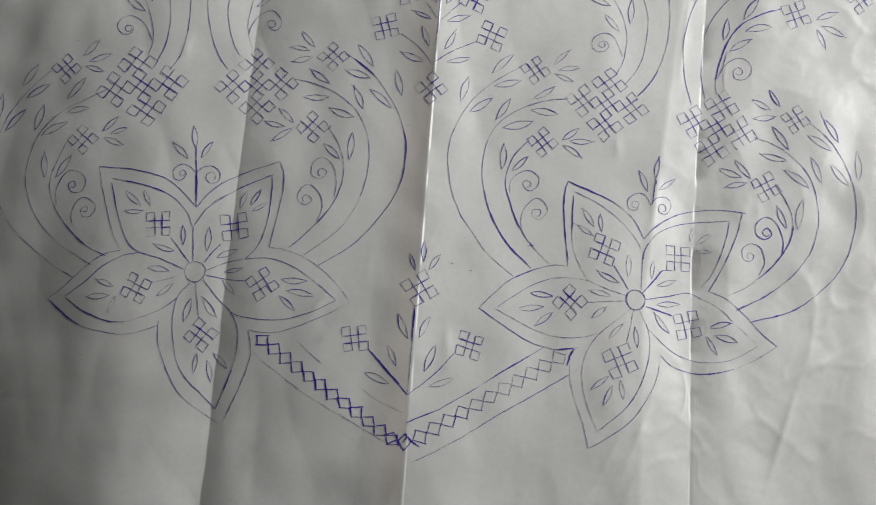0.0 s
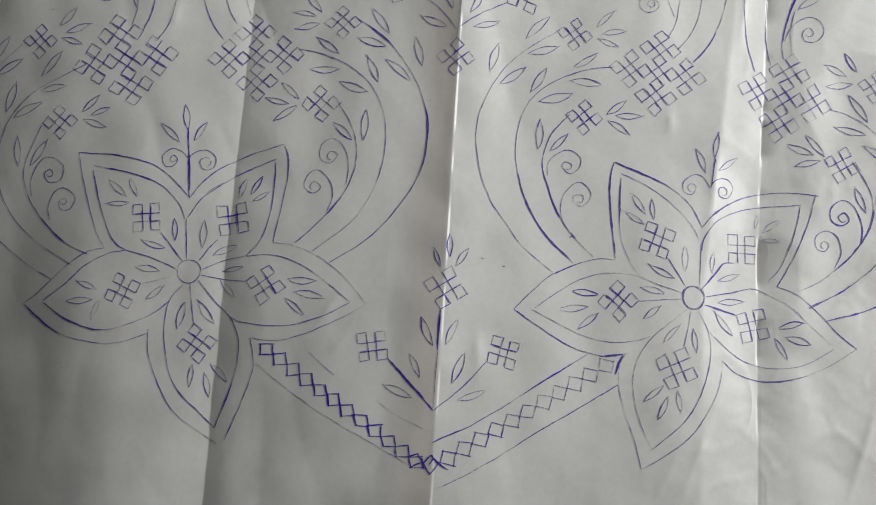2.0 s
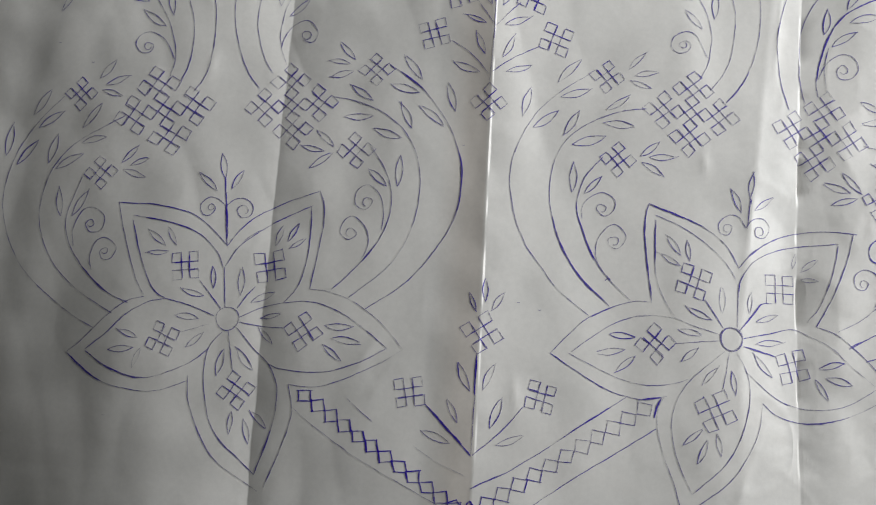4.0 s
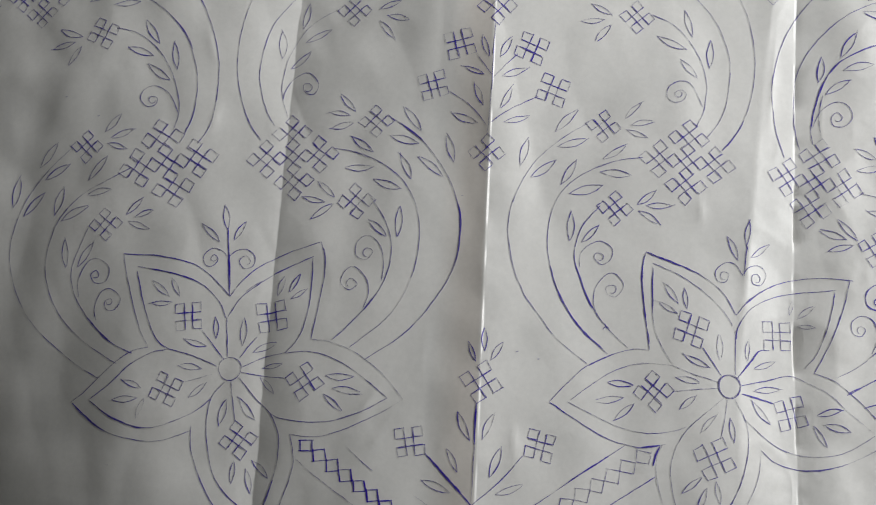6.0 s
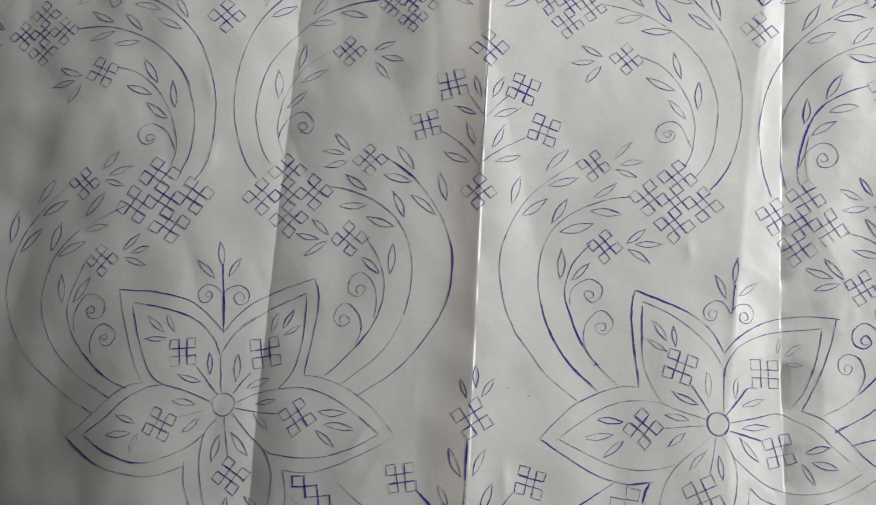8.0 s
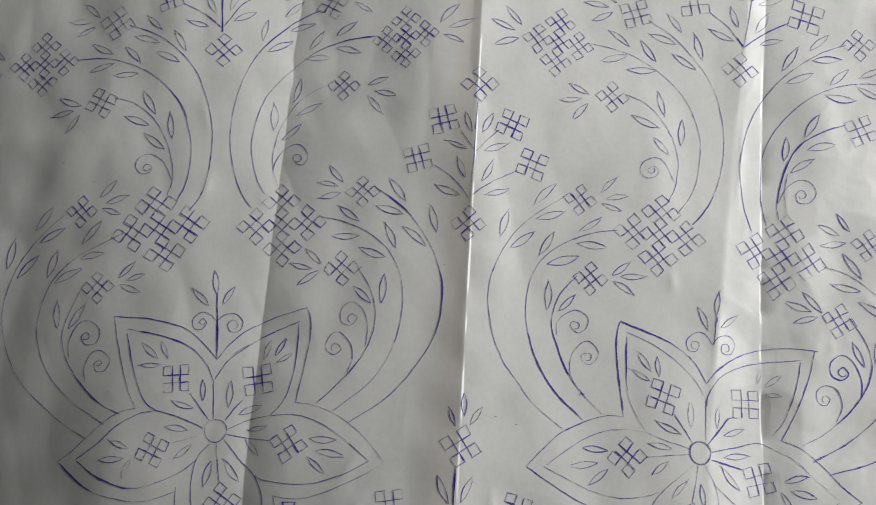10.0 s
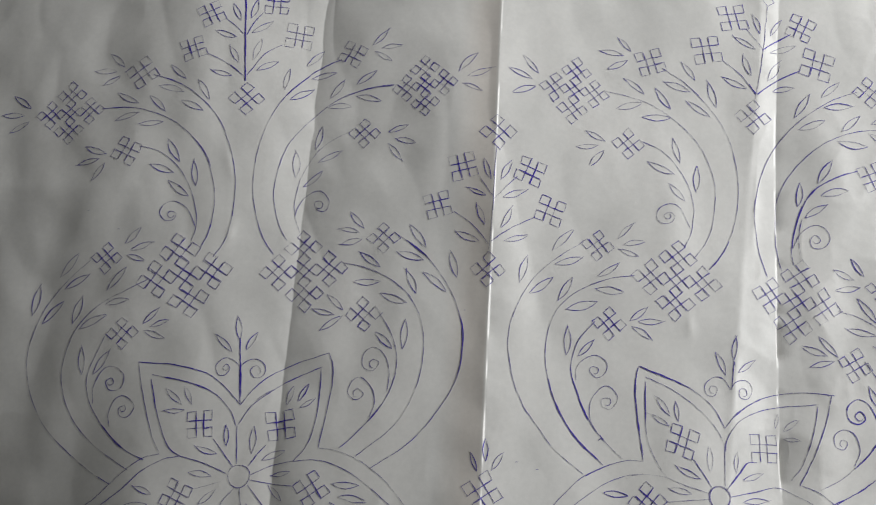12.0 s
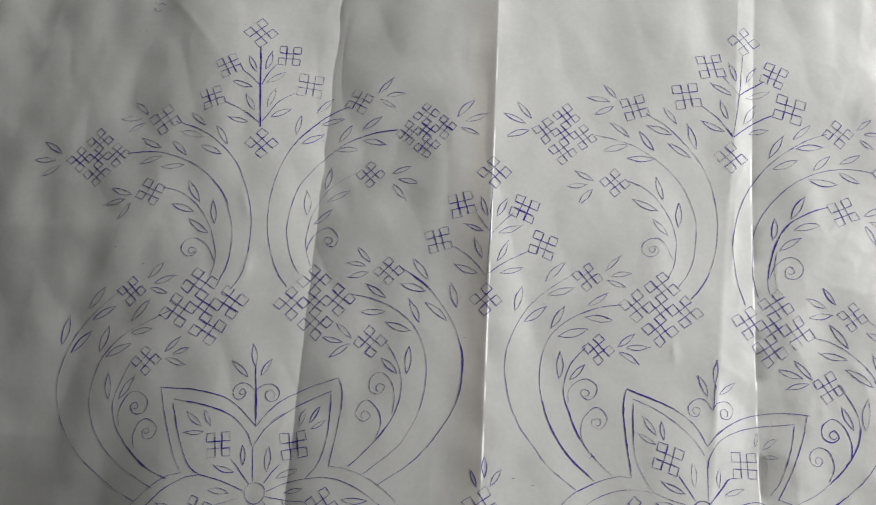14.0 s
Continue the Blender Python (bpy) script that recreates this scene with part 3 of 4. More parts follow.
# right unit left arm, upper
cluster(sheet, 27.1, 278.4, 10.3, 86, 9.8, -4, BOLD)
leaf(sheet, 9.2, 285.4, 11.9, 132)
leaf(sheet, 6.1, 282.0, 12.6, 161)
leaf(sheet, 8.0, 278.3, 12.3, -156, BOLD)
floret(sheet, 64.4, 298.2, 5.8, 65)
leaf(sheet, 54.7, 303.0, 10.0, 132)
leaf(sheet, 51.1, 300.5, 12.4, 173)
leaf(sheet, 53.2, 298.0, 11.9, -149)
stem(sheet, [(71.6, 294.9), (81.6, 289.3), (90.6, 280.6), (99.4, 269.3), (104.1, 258.5), (107.1, 243.9), (107.2, 232.0), (105.2, 218.1), (100.1, 204.0), (92.3, 193.0)], 0.23, heavy=[(0.86, 1.0)])
leaf(sheet, 87.0, 290.8, 11.8, 128)
leaf(sheet, 84.6, 284.4, 13.8, 164)
leaf(sheet, 97.5, 277.2, 14.0, 107)
leaf(sheet, 94.4, 272.0, 14.0, 148)
stem(sheet, [(44.1, 279.7), (56.0, 277.8), (66.5, 274.5), (79.9, 265.8), (89.2, 255.4), (95.1, 241.8), (96.2, 231.0), (94.2, 215.5), (90.7, 205.5), (84.8, 197.5)], 0.23)
leaf(sheet, 61.7, 280.5, 13.0, 144)
leaf(sheet, 60.5, 275.8, 13.7, -159)
leaf(sheet, 74.6, 274.0, 12.9, 126)
leaf(sheet, 74.8, 269.4, 14.2, -174)
floret(sheet, 53.9, 253.0, 5.2, 90)
leaf(sheet, 42.5, 252.8, 10.7, 154)
leaf(sheet, 39.3, 250.2, 11.1, -171)
leaf(sheet, 42.2, 248.1, 11.6, -128)
stem(sheet, [(61.9, 254.5), (69.2, 251.9), (76.7, 244.8), (82.5, 235.3), (85.7, 223.3), (84.9, 215.9), (83.9, 209.7), (80.5, 202.2)], 0.23)
leaf(sheet, 79.2, 245.8, 13.2, 106)
leaf(sheet, 76.3, 239.4, 14.2, 158)
leaf(sheet, 86.8, 231.5, 13.6, 87)
leaf(sheet, 81.3, 226.1, 11.5, 134)
tendril(sheet, [(83.6, 212.7), (78.9, 222.0), (74.0, 223.9), (68.8, 221.0), (67.6, 216.3), (70.4, 213.6), (74.4, 214.5), (76.2, 217.7), (73.9, 219.6), (71.0, 217.8), (72.4, 216.1)])
# upper right bouquet
stem(sheet, [(124.1, 335.8), (121.4, 310.5), (117.9, 290.1), (116.8, 283.5)])
floret(sheet, 125.2, 344.9, 6.0, 87)
floret(sheet, 106.2, 327.4, 6.3, 58)
floret(sheet, 92.6, 307.7, 6.3, 57)
floret(sheet, 141.4, 325.3, 5.8, 23, BOLD)
floret(sheet, 148.7, 305.3, 6.9, 29)
leaf(sheet, 119.8, 319.4, 11.3, 107)
leaf(sheet, 125.6, 319.4, 11.2, 59)
leaf(sheet, 117.3, 310.6, 12.6, 151)
leaf(sheet, 125.2, 309.9, 14.4, 22)
leaf(sheet, 114.8, 295.8, 11.9, 109)
leaf(sheet, 123.4, 294.2, 13.8, 60)
leaf(sheet, 112.8, 288.7, 13.2, 157)
leaf(sheet, 125.8, 288.8, 11.2, 14)
stem(sheet, [(112.9, 321.9), (116.9, 316.7), (121.0, 311.1)])
stem(sheet, [(136.0, 321.4), (128.1, 316.5), (121.0, 310.7)], BOLD)
stem(sheet, [(100.7, 303.0), (110.3, 295.4), (117.2, 285.8)], heavy=[(0.75, 1.0)])
stem(sheet, [(140.5, 301.7), (128.8, 295.2), (117.8, 285.8)], BOLD)
floret(sheet, 115.7, 273.8, 5.9, 88)
# rightmost arm, upper
floret(sheet, 174.0, 292.2, 5.5, 95)
leaf(sheet, 184.2, 294.9, 10.5, 41)
leaf(sheet, 187.6, 293.1, 9.0, -3)
leaf(sheet, 184.9, 289.6, 9.4, -39)
stem(sheet, [(166.8, 291.4), (156.6, 287.2), (145.7, 279.6), (135.2, 270.3), (126.0, 258.4), (119.2, 244.2), (115.3, 229.7), (114.5, 219.0), (116.5, 204.3), (120.1, 192.5)])
leaf(sheet, 149.7, 287.2, 13.7, 43)
leaf(sheet, 150.8, 281.6, 14.5, 9, BOLD)
leaf(sheet, 136.3, 275.4, 15.2, 59)
leaf(sheet, 137.8, 269.1, 14.6, 24)
stem(sheet, [(189.4, 270.8), (178.0, 271.9), (166.0, 270.2), (153.7, 264.8), (141.7, 255.6), (132.4, 244.0), (127.0, 233.0), (125.1, 220.5), (124.9, 206.8), (127.3, 196.4)])
leaf(sheet, 158.7, 269.4, 13.3, 44)
leaf(sheet, 173.5, 274.8, 12.3, 27)
leaf(sheet, 171.4, 262.6, 15.4, 175, BOLD)
leaf(sheet, 183.1, 263.8, 12.6, 151)
floret(sheet, 173.1, 247.0, 5.7, 70)
stem(sheet, [(164.2, 249.1), (155.0, 245.0), (144.6, 238.2), (138.3, 229.0), (134.7, 219.6), (132.0, 207.1), (132.7, 199.4)], BOLD)
stem(sheet, [(137.7, 222.8), (135.7, 213.3), (136.2, 202.3)])
leaf(sheet, 145.7, 241.3, 14.5, 59, BOLD)
leaf(sheet, 135.8, 228.8, 12.9, 82, BOLD)
leaf(sheet, 146.8, 235.0, 14.2, 16)
leaf(sheet, 139.1, 223.5, 12.8, 34)
leaf(sheet, 183.8, 245.5, 12.9, 26)
tendril(sheet, [(132.6, 207.2), (136.3, 214.9), (142.5, 219.7), (147.9, 218.8), (150.2, 213.6), (147.1, 209.0), (142.1, 208.6), (140.9, 212.1), (143.4, 215.0), (145.7, 213.1)])
# left arm, lower half
cluster(sheet, -147.1, 171.2, 11.4, 108, 12.6, 13, BOLD)
floret(sheet, -184.4, 177.2, 4.8, 92)
leaf(sheet, -176.8, 184.0, 10.5, 52)
leaf(sheet, -173.5, 181.2, 10.8, 26)
leaf(sheet, -175.1, 178.9, 9.3, -15)
stem(sheet, [(-193.0, 174.9), (-201.9, 165.6), (-210.4, 153.9), (-214.9, 140.4), (-215.6, 128.2), (-211.6, 115.0), (-203.0, 101.8), (-191.4, 91.7), (-178.6, 83.5), (-166.6, 77.6)], 0.23)
leaf(sheet, -205.5, 167.5, 13.7, 57)
leaf(sheet, -202.6, 162.3, 13.4, 32)
leaf(sheet, -216.5, 149.4, 14.1, 83)
leaf(sheet, -211.0, 145.8, 14.0, 50, BOLD)
stem(sheet, [(-164.5, 167.5), (-173.6, 162.2), (-184.1, 155.8), (-192.6, 146.5), (-196.5, 135.5), (-197.4, 123.4), (-194.4, 112.9), (-187.8, 102.8), (-176.0, 93.0), (-158.9, 84.0)])
leaf(sheet, -182.1, 162.3, 13.5, 54)
leaf(sheet, -181.5, 155.6, 11.1, 16)
leaf(sheet, -196.2, 146.4, 13.4, 77)
leaf(sheet, -192.5, 144.0, 14.0, 30)
floret(sheet, -171.6, 143.1, 4.8, 99)
leaf(sheet, -162.7, 147.9, 10.0, 49, BOLD)
leaf(sheet, -158.9, 146.7, 8.8, 24)
leaf(sheet, -161.9, 144.7, 10.4, -17)
stem(sheet, [(-179.9, 140.1), (-182.9, 131.9), (-184.8, 123.8), (-183.8, 116.0), (-179.7, 108.3), (-171.5, 99.6), (-161.8, 92.4), (-152.4, 88.8)], heavy=[(0.62, 0.85)])
leaf(sheet, -187.4, 123.7, 12.5, 100)
leaf(sheet, -182.1, 124.2, 12.4, 62)
tendril(sheet, [(-180.2, 111.4), (-181.1, 118.7), (-177.7, 126.5), (-172.8, 128.0), (-167.7, 124.5), (-168.4, 118.7), (-173.3, 117.7), (-175.6, 121.0), (-173.4, 123.0), (-171.9, 121.2)])
tendril(sheet, [(-170.7, 101.7), (-172.1, 107.3), (-170.1, 113.6), (-165.9, 115.4), (-160.8, 111.7), (-162.5, 106.9), (-166.3, 106.5), (-167.7, 109.6), (-165.2, 111.3), (-164.4, 109.7)])
# left unit right arm, lower half
floret(sheet, -58.5, 195.3, 5.0, 95)
leaf(sheet, -67.8, 199.4, 10.7, 134)
leaf(sheet, -70.1, 197.5, 9.4, 174)
leaf(sheet, -68.2, 194.4, 10.3, -161)
stem(sheet, [(-51.4, 196.8), (-41.8, 190.7), (-33.0, 182.2), (-25.5, 171.4), (-20.3, 157.9), (-19.2, 147.1), (-20.5, 135.0), (-26.2, 121.5), (-38.0, 105.4), (-54.8, 92.2)], heavy=[(0.05, 0.16), (0.38, 0.58)])
leaf(sheet, -38.6, 192.1, 13.6, 129)
leaf(sheet, -39.6, 186.0, 12.9, 167)
leaf(sheet, -23.8, 178.3, 13.4, 107)
leaf(sheet, -28.2, 171.8, 13.9, 142)
leaf(sheet, -41.6, 169.7, 12.3, 116)
stem(sheet, [(-75.0, 182.3), (-67.2, 181.2), (-55.8, 177.1), (-45.7, 170.0), (-39.6, 160.6), (-36.4, 149.9), (-36.5, 137.9), (-39.4, 124.5), (-46.9, 110.3), (-61.6, 96.7)], 0.23)
leaf(sheet, -58.9, 181.5, 11.5, 147)
leaf(sheet, -58.1, 174.7, 12.8, -176)
leaf(sheet, -45.3, 165.3, 13.2, 163)
floret(sheet, -64.3, 159.1, 5.3, 98)
leaf(sheet, -73.6, 160.2, 10.6, 140)
leaf(sheet, -77.7, 158.0, 10.2, 169)
leaf(sheet, -83.1, 150.2, 12.2, 39)
stem(sheet, [(-57.0, 159.7), (-51.4, 151.7), (-47.6, 141.1), (-47.9, 131.8), (-51.0, 121.9), (-56.7, 113.0), (-63.7, 104.9), (-68.9, 99.5)])
leaf(sheet, -45.5, 144.4, 13.4, 89)
leaf(sheet, -50.0, 144.1, 11.3, 140)
tendril(sheet, [(-50.7, 125.0), (-50.4, 133.0), (-52.6, 140.3), (-57.8, 144.3), (-62.3, 141.2), (-62.3, 135.5), (-57.9, 133.9), (-55.3, 137.5), (-57.8, 138.9)])
tendril(sheet, [(-57.5, 112.9), (-55.7, 119.5), (-57.4, 125.9), (-62.3, 130.5), (-66.1, 128.9), (-67.7, 123.5), (-64.0, 120.6), (-60.8, 123.1), (-63.2, 125.6)], heavy=[(0.12, 0.42)])
cluster(sheet, -93.4, 177.6, 11.0, 97, 11.5, 8)
# right unit left arm, lower half
floret(sheet, 40.3, 200.4, 5.0, 85)
leaf(sheet, 49.4, 204.2, 11.1, 48)
leaf(sheet, 51.9, 201.5, 10.7, 14)
leaf(sheet, 50.0, 199.3, 10.0, -17)
stem(sheet, [(32.5, 200.7), (21.5, 192.6), (10.8, 181.7), (3.9, 168.1), (0.7, 154.1), (2.2, 139.4), (7.6, 125.4), (15.9, 114.6), (24.2, 105.1), (36.2, 96.6)], 0.23)
leaf(sheet, 19.2, 195.9, 14.7, 49)
leaf(sheet, 20.5, 189.4, 14.0, 20)
leaf(sheet, 4.6, 178.8, 13.9, 76)
leaf(sheet, 9.5, 174.5, 13.9, 40)
stem(sheet, [(56.2, 186.8), (45.2, 184.5), (33.0, 178.6), (23.6, 170.3), (18.6, 158.8), (17.5, 146.3), (19.8, 134.5), (25.0, 121.9), (33.3, 111.0), (44.8, 101.3)], heavy=[(0.62, 0.98)])
leaf(sheet, 40.5, 185.3, 12.5, 36)
leaf(sheet, 39.3, 179.3, 13.7, -3)
leaf(sheet, 22.5, 172.4, 13.4, 61)
leaf(sheet, 26.4, 168.8, 15.1, 18)
floret(sheet, 46.1, 163.7, 5.1, 88, BOLD)
leaf(sheet, 55.6, 165.9, 10.7, 41)
leaf(sheet, 59.4, 165.7, 11.2, 5)
leaf(sheet, 56.2, 163.2, 11.0, -30)
stem(sheet, [(38.8, 163.2), (32.2, 154.4), (29.3, 142.0), (31.9, 132.9), (37.0, 121.6), (43.3, 113.1), (53.2, 104.7)], heavy=[(0.4, 0.7)])
leaf(sheet, 27.2, 147.8, 12.9, 89)
leaf(sheet, 32.3, 147.6, 10.8, 49)
tendril(sheet, [(31.8, 136.9), (31.9, 142.3), (35.1, 146.5), (40.4, 148.8), (45.3, 146.0), (44.9, 141.4), (41.2, 138.8), (37.9, 141.4), (38.9, 143.6), (41.6, 143.0)])
tendril(sheet, [(42.5, 113.9), (38.6, 120.5), (38.7, 128.3), (43.4, 134.7), (47.4, 135.0), (50.7, 130.5), (47.6, 125.6), (43.8, 126.6), (43.5, 129.5), (46.9, 130.2)])
cluster(sheet, 76.9, 186.6, 10.9, 87, 12.0, -2)
cluster(sheet, 133.4, 182.1, 11.6, 80, 11.9, -8, BOLD)
# right arm of the right unit
floret(sheet, 173.6, 190.6, 5.0, 82)
leaf(sheet, 165.3, 196.5, 9.8, 125, BOLD)
leaf(sheet, 160.8, 194.4, 10.8, 158)
leaf(sheet, 164.0, 191.2, 12.7, -168)
leaf(sheet, 170.5, 174.5, 14.2, 127, BOLD)
leaf(sheet, 169.5, 168.7, 13.6, 170)
leaf(sheet, 181.2, 155.9, 15.3, 149)
leaf(sheet, 187.3, 159.1, 14.0, 114)
leaf(sheet, 196.0, 181.0, 14.3, 126, BOLD)
leaf(sheet, 192.3, 176.3, 14.3, 152)
leaf(sheet, 206.6, 162.1, 16.0, 92)
leaf(sheet, 201.6, 159.4, 14.0, 135)
stem(sheet, [(181.8, 188.7), (192.3, 180.5), (200.3, 168.7), (204.7, 156.2), (205.9, 143.5), (203.7, 129.2), (197.4, 114.8), (186.3, 102.7), (172.4, 93.1), (153.3, 86.6)], heavy=[(0.76, 1.0)])
stem(sheet, [(154.0, 179.0), (162.9, 177.2), (172.3, 171.1), (181.4, 160.7), (185.9, 147.0), (186.5, 135.9), (182.7, 123.0), (173.4, 110.5), (161.2, 100.3), (146.1, 91.6)], heavy=[(0.82, 1.0)])
floret(sheet, 159.3, 154.4, 5.3, 78, BOLD)
leaf(sheet, 151.7, 157.7, 12.2, 135, BOLD)
leaf(sheet, 146.7, 157.8, 12.0, 163)
leaf(sheet, 149.7, 155.5, 11.7, -163)
stem(sheet, [(164.5, 155.3), (169.6, 148.1), (173.5, 138.7), (172.6, 128.9), (167.3, 119.3), (159.6, 110.4), (151.3, 103.5), (141.5, 98.2)], heavy=[(0.3, 0.75)])
leaf(sheet, 170.6, 134.6, 12.5, 117)
leaf(sheet, 176.1, 134.8, 15.3, 83)
tendril(sheet, [(168.6, 120.8), (168.9, 128.6), (165.2, 136.5), (160.0, 139.1), (155.1, 135.4), (155.3, 129.9), (159.7, 128.1), (163.1, 130.7), (160.9, 133.8), (158.4, 131.9)], BOLD)
tendril(sheet, [(157.4, 109.6), (160.0, 116.7), (157.7, 123.2), (152.7, 125.1), (148.5, 122.2), (148.9, 117.6), (152.5, 116.4), (154.5, 119.3), (152.4, 120.7)], heavy=[(0.05, 0.4)])
# flower one
flower = flower_heart(-110.7, 85.0, 4.7, 1)
petal(flower, [[(-113.8, 115.0), (-120.4, 121.4), (-129.0, 127.0), (-143.8, 130.2), (-161.9, 130.7)], [(-161.9, 130.7), (-157.6, 116.9), (-152.2, 102.6), (-149.1, 96.2), (-146.1, 91.9)]], 0.33)
petal(flower, [[(-114.5, 105.9), (-117.8, 112.2), (-123.8, 117.8), (-132.1, 121.6), (-142.9, 123.8), (-154.7, 125.5)], [(-154.9, 123.3), (-150.5, 110.7), (-145.3, 99.1), (-141.2, 93.7), (-137.0, 91.4)], [(-137.0, 91.4), (-126.4, 89.3), (-116.2, 85.5)]], 0.33)
petal(flower, [[(-113.8, 115.0), (-108.9, 122.6), (-100.9, 129.9), (-91.0, 135.3), (-77.4, 140.5)], [(-77.4, 140.5), (-75.2, 135.0), (-74.8, 126.9), (-76.2, 113.2), (-77.9, 99.2)]], 0.33)
petal(flower, [[(-113.8, 106.5), (-109.2, 115.2), (-102.3, 121.4), (-92.7, 127.9), (-80.1, 134.1)], [(-80.6, 133.8), (-80.0, 123.8), (-80.3, 110.1), (-83.1, 99.3), (-88.1, 92.9)], [(-88.1, 92.9), (-98.3, 89.9), (-105.9, 85.9)]], 0.33)
petal(flower, [[(-77.9, 99.2), (-69.3, 98.6), (-59.8, 95.2), (-48.7, 87.8), (-42.4, 81.8), (-38.1, 77.0)], [(-38.1, 77.0), (-45.7, 71.7), (-57.7, 65.0), (-68.7, 60.8), (-76.3, 59.7), (-83.1, 60.4)]], THIN)
petal(flower, [[(-88.1, 92.9), (-79.1, 94.1), (-69.9, 92.5), (-60.3, 88.1), (-50.6, 81.6), (-44.7, 77.2)], [(-44.7, 77.2), (-54.5, 71.1), (-66.8, 66.6), (-76.9, 65.5), (-87.4, 66.2), (-92.4, 68.0)]])
petal(flower, [[(-106.5, 81.7), (-98.8, 73.4), (-92.4, 68.0), (-88.0, 60.1), (-87.4, 52.5), (-88.5, 42.3), (-94.1, 23.8)], [(-94.1, 23.8), (-101.1, 30.0), (-108.6, 36.1), (-114.2, 43.9), (-117.5, 55.1), (-118.3, 65.2), (-117.3, 73.1), (-112.4, 79.4)]], heavy=[(0, 0.72, 1.0)])
petal(flower, [[(-124.5, 60.8), (-123.2, 50.7), (-117.2, 37.8), (-109.6, 28.0), (-92.1, 17.5)], [(-83.1, 60.4), (-80.9, 53.0), (-80.7, 46.7), (-84.8, 32.6), (-89.7, 19.2)]])
petal(flower, [[(-146.1, 91.9), (-153.6, 89.3), (-162.0, 82.7), (-171.5, 72.5), (-178.2, 67.2)], [(-178.2, 67.2), (-171.4, 62.2), (-161.0, 56.5), (-147.3, 53.5), (-137.0, 53.8), (-124.3, 58.8)]], heavy=[(1, 0.02, 0.38)])
petal(flower, [[(-137.0, 91.4), (-144.5, 89.5), (-152.8, 84.1), (-160.9, 75.7), (-169.2, 68.8)], [(-169.2, 68.3), (-160.4, 62.9), (-150.7, 59.6), (-142.1, 59.0), (-133.0, 61.8), (-123.6, 66.8), (-117.2, 72.5)]], heavy=[(1, 0.0, 0.5)])
stem(flower, [(-114.2, 105.9), (-113.2, 98.1), (-112.2, 89.8)])
stem(flower, [(-123.7, 100.0), (-118.9, 94.4), (-113.8, 88.9)])
stem(flower, [(-107.2, 89.5), (-104.0, 94.5), (-100.7, 98.6)])
stem(flower, [(-128.9, 78.4), (-123.3, 80.2), (-117.9, 82.3)], THIN)
stem(flower, [(-105.7, 83.9), (-97.0, 83.0), (-87.4, 82.7)])
stem(flower, [(-109.7, 80.4), (-108.1, 72.0), (-106.5, 63.7)])
floret(flower, -130.1, 105.4, 5.0, 53, BOLD)
floret(flower, -95.3, 107.6, 5.5, 57, BOLD)
floret(flower, -136.3, 75.1, 5.1, 24)
floret(flower, -79.1, 81.8, 5.3, 84)
floret(flower, -104.4, 56.5, 5.2, 102)
leaf(flower, -139.3, 113.4, 10.6, 142)
leaf(flower, -134.9, 113.8, 8.8, 120)
leaf(flower, -137.9, 110.9, 9.1, -175)
leaf(flower, -93.8, 116.5, 9.0, 75)
leaf(flower, -89.0, 118.2, 8.9, 64, BOLD)
leaf(flower, -88.1, 115.5, 8.0, 36)
leaf(flower, -121.4, 93.7, 9.7, 167)
leaf(flower, -117.7, 96.9, 9.2, 97)
leaf(flower, -106.6, 94.8, 11.6, 91)
leaf(flower, -101.7, 92.4, 10.6, 25)
leaf(flower, -146.8, 74.7, 8.9, 162)
leaf(flower, -148.0, 70.7, 11.5, -173)
leaf(flower, -148.0, 62.6, 8.7, 70, THIN)
leaf(flower, -122.5, 84.2, 10.1, 176, THIN)
leaf(flower, -126.8, 72.2, 9.5, 44, THIN)
leaf(flower, -97.3, 86.1, 8.8, 15)
leaf(flower, -91.3, 75.8, 9.1, 136)
leaf(flower, -70.7, 84.6, 11.8, 2)
leaf(flower, -67.3, 79.7, 12.6, -7)
leaf(flower, -70.6, 77.0, 10.1, -38)
leaf(flower, -112.9, 61.6, 11.2, 79)
leaf(flower, -98.3, 64.7, 11.5, 130)
leaf(flower, -105.7, 38.9, 9.4, 87)
leaf(flower, -97.3, 35.6, 10.0, 107)
leaf(flower, -90.8, 42.2, 10.0, 139)
stem(sheet, [(-113.9, 115.3), (-115.9, 130.0), (-117.9, 144.1)], BOLD)
leaf(sheet, -117.8, 143.3, 11.2, 103)
leaf(sheet, -120.5, 137.9, 11.2, 140)
leaf(sheet, -114.7, 138.9, 9.8, 64)
tendril(sheet, [(-116.1, 131.4), (-119.5, 134.2), (-123.5, 134.9), (-126.8, 131.6), (-125.7, 127.7), (-122.6, 127.4), (-120.6, 130.3), (-122.4, 132.3), (-123.7, 130.6)])
tendril(sheet, [(-116.2, 131.9), (-113.1, 134.7), (-108.8, 135.4), (-105.3, 132.6), (-105.8, 128.4), (-109.6, 127.4), (-111.5, 130.5), (-109.5, 132.6)])
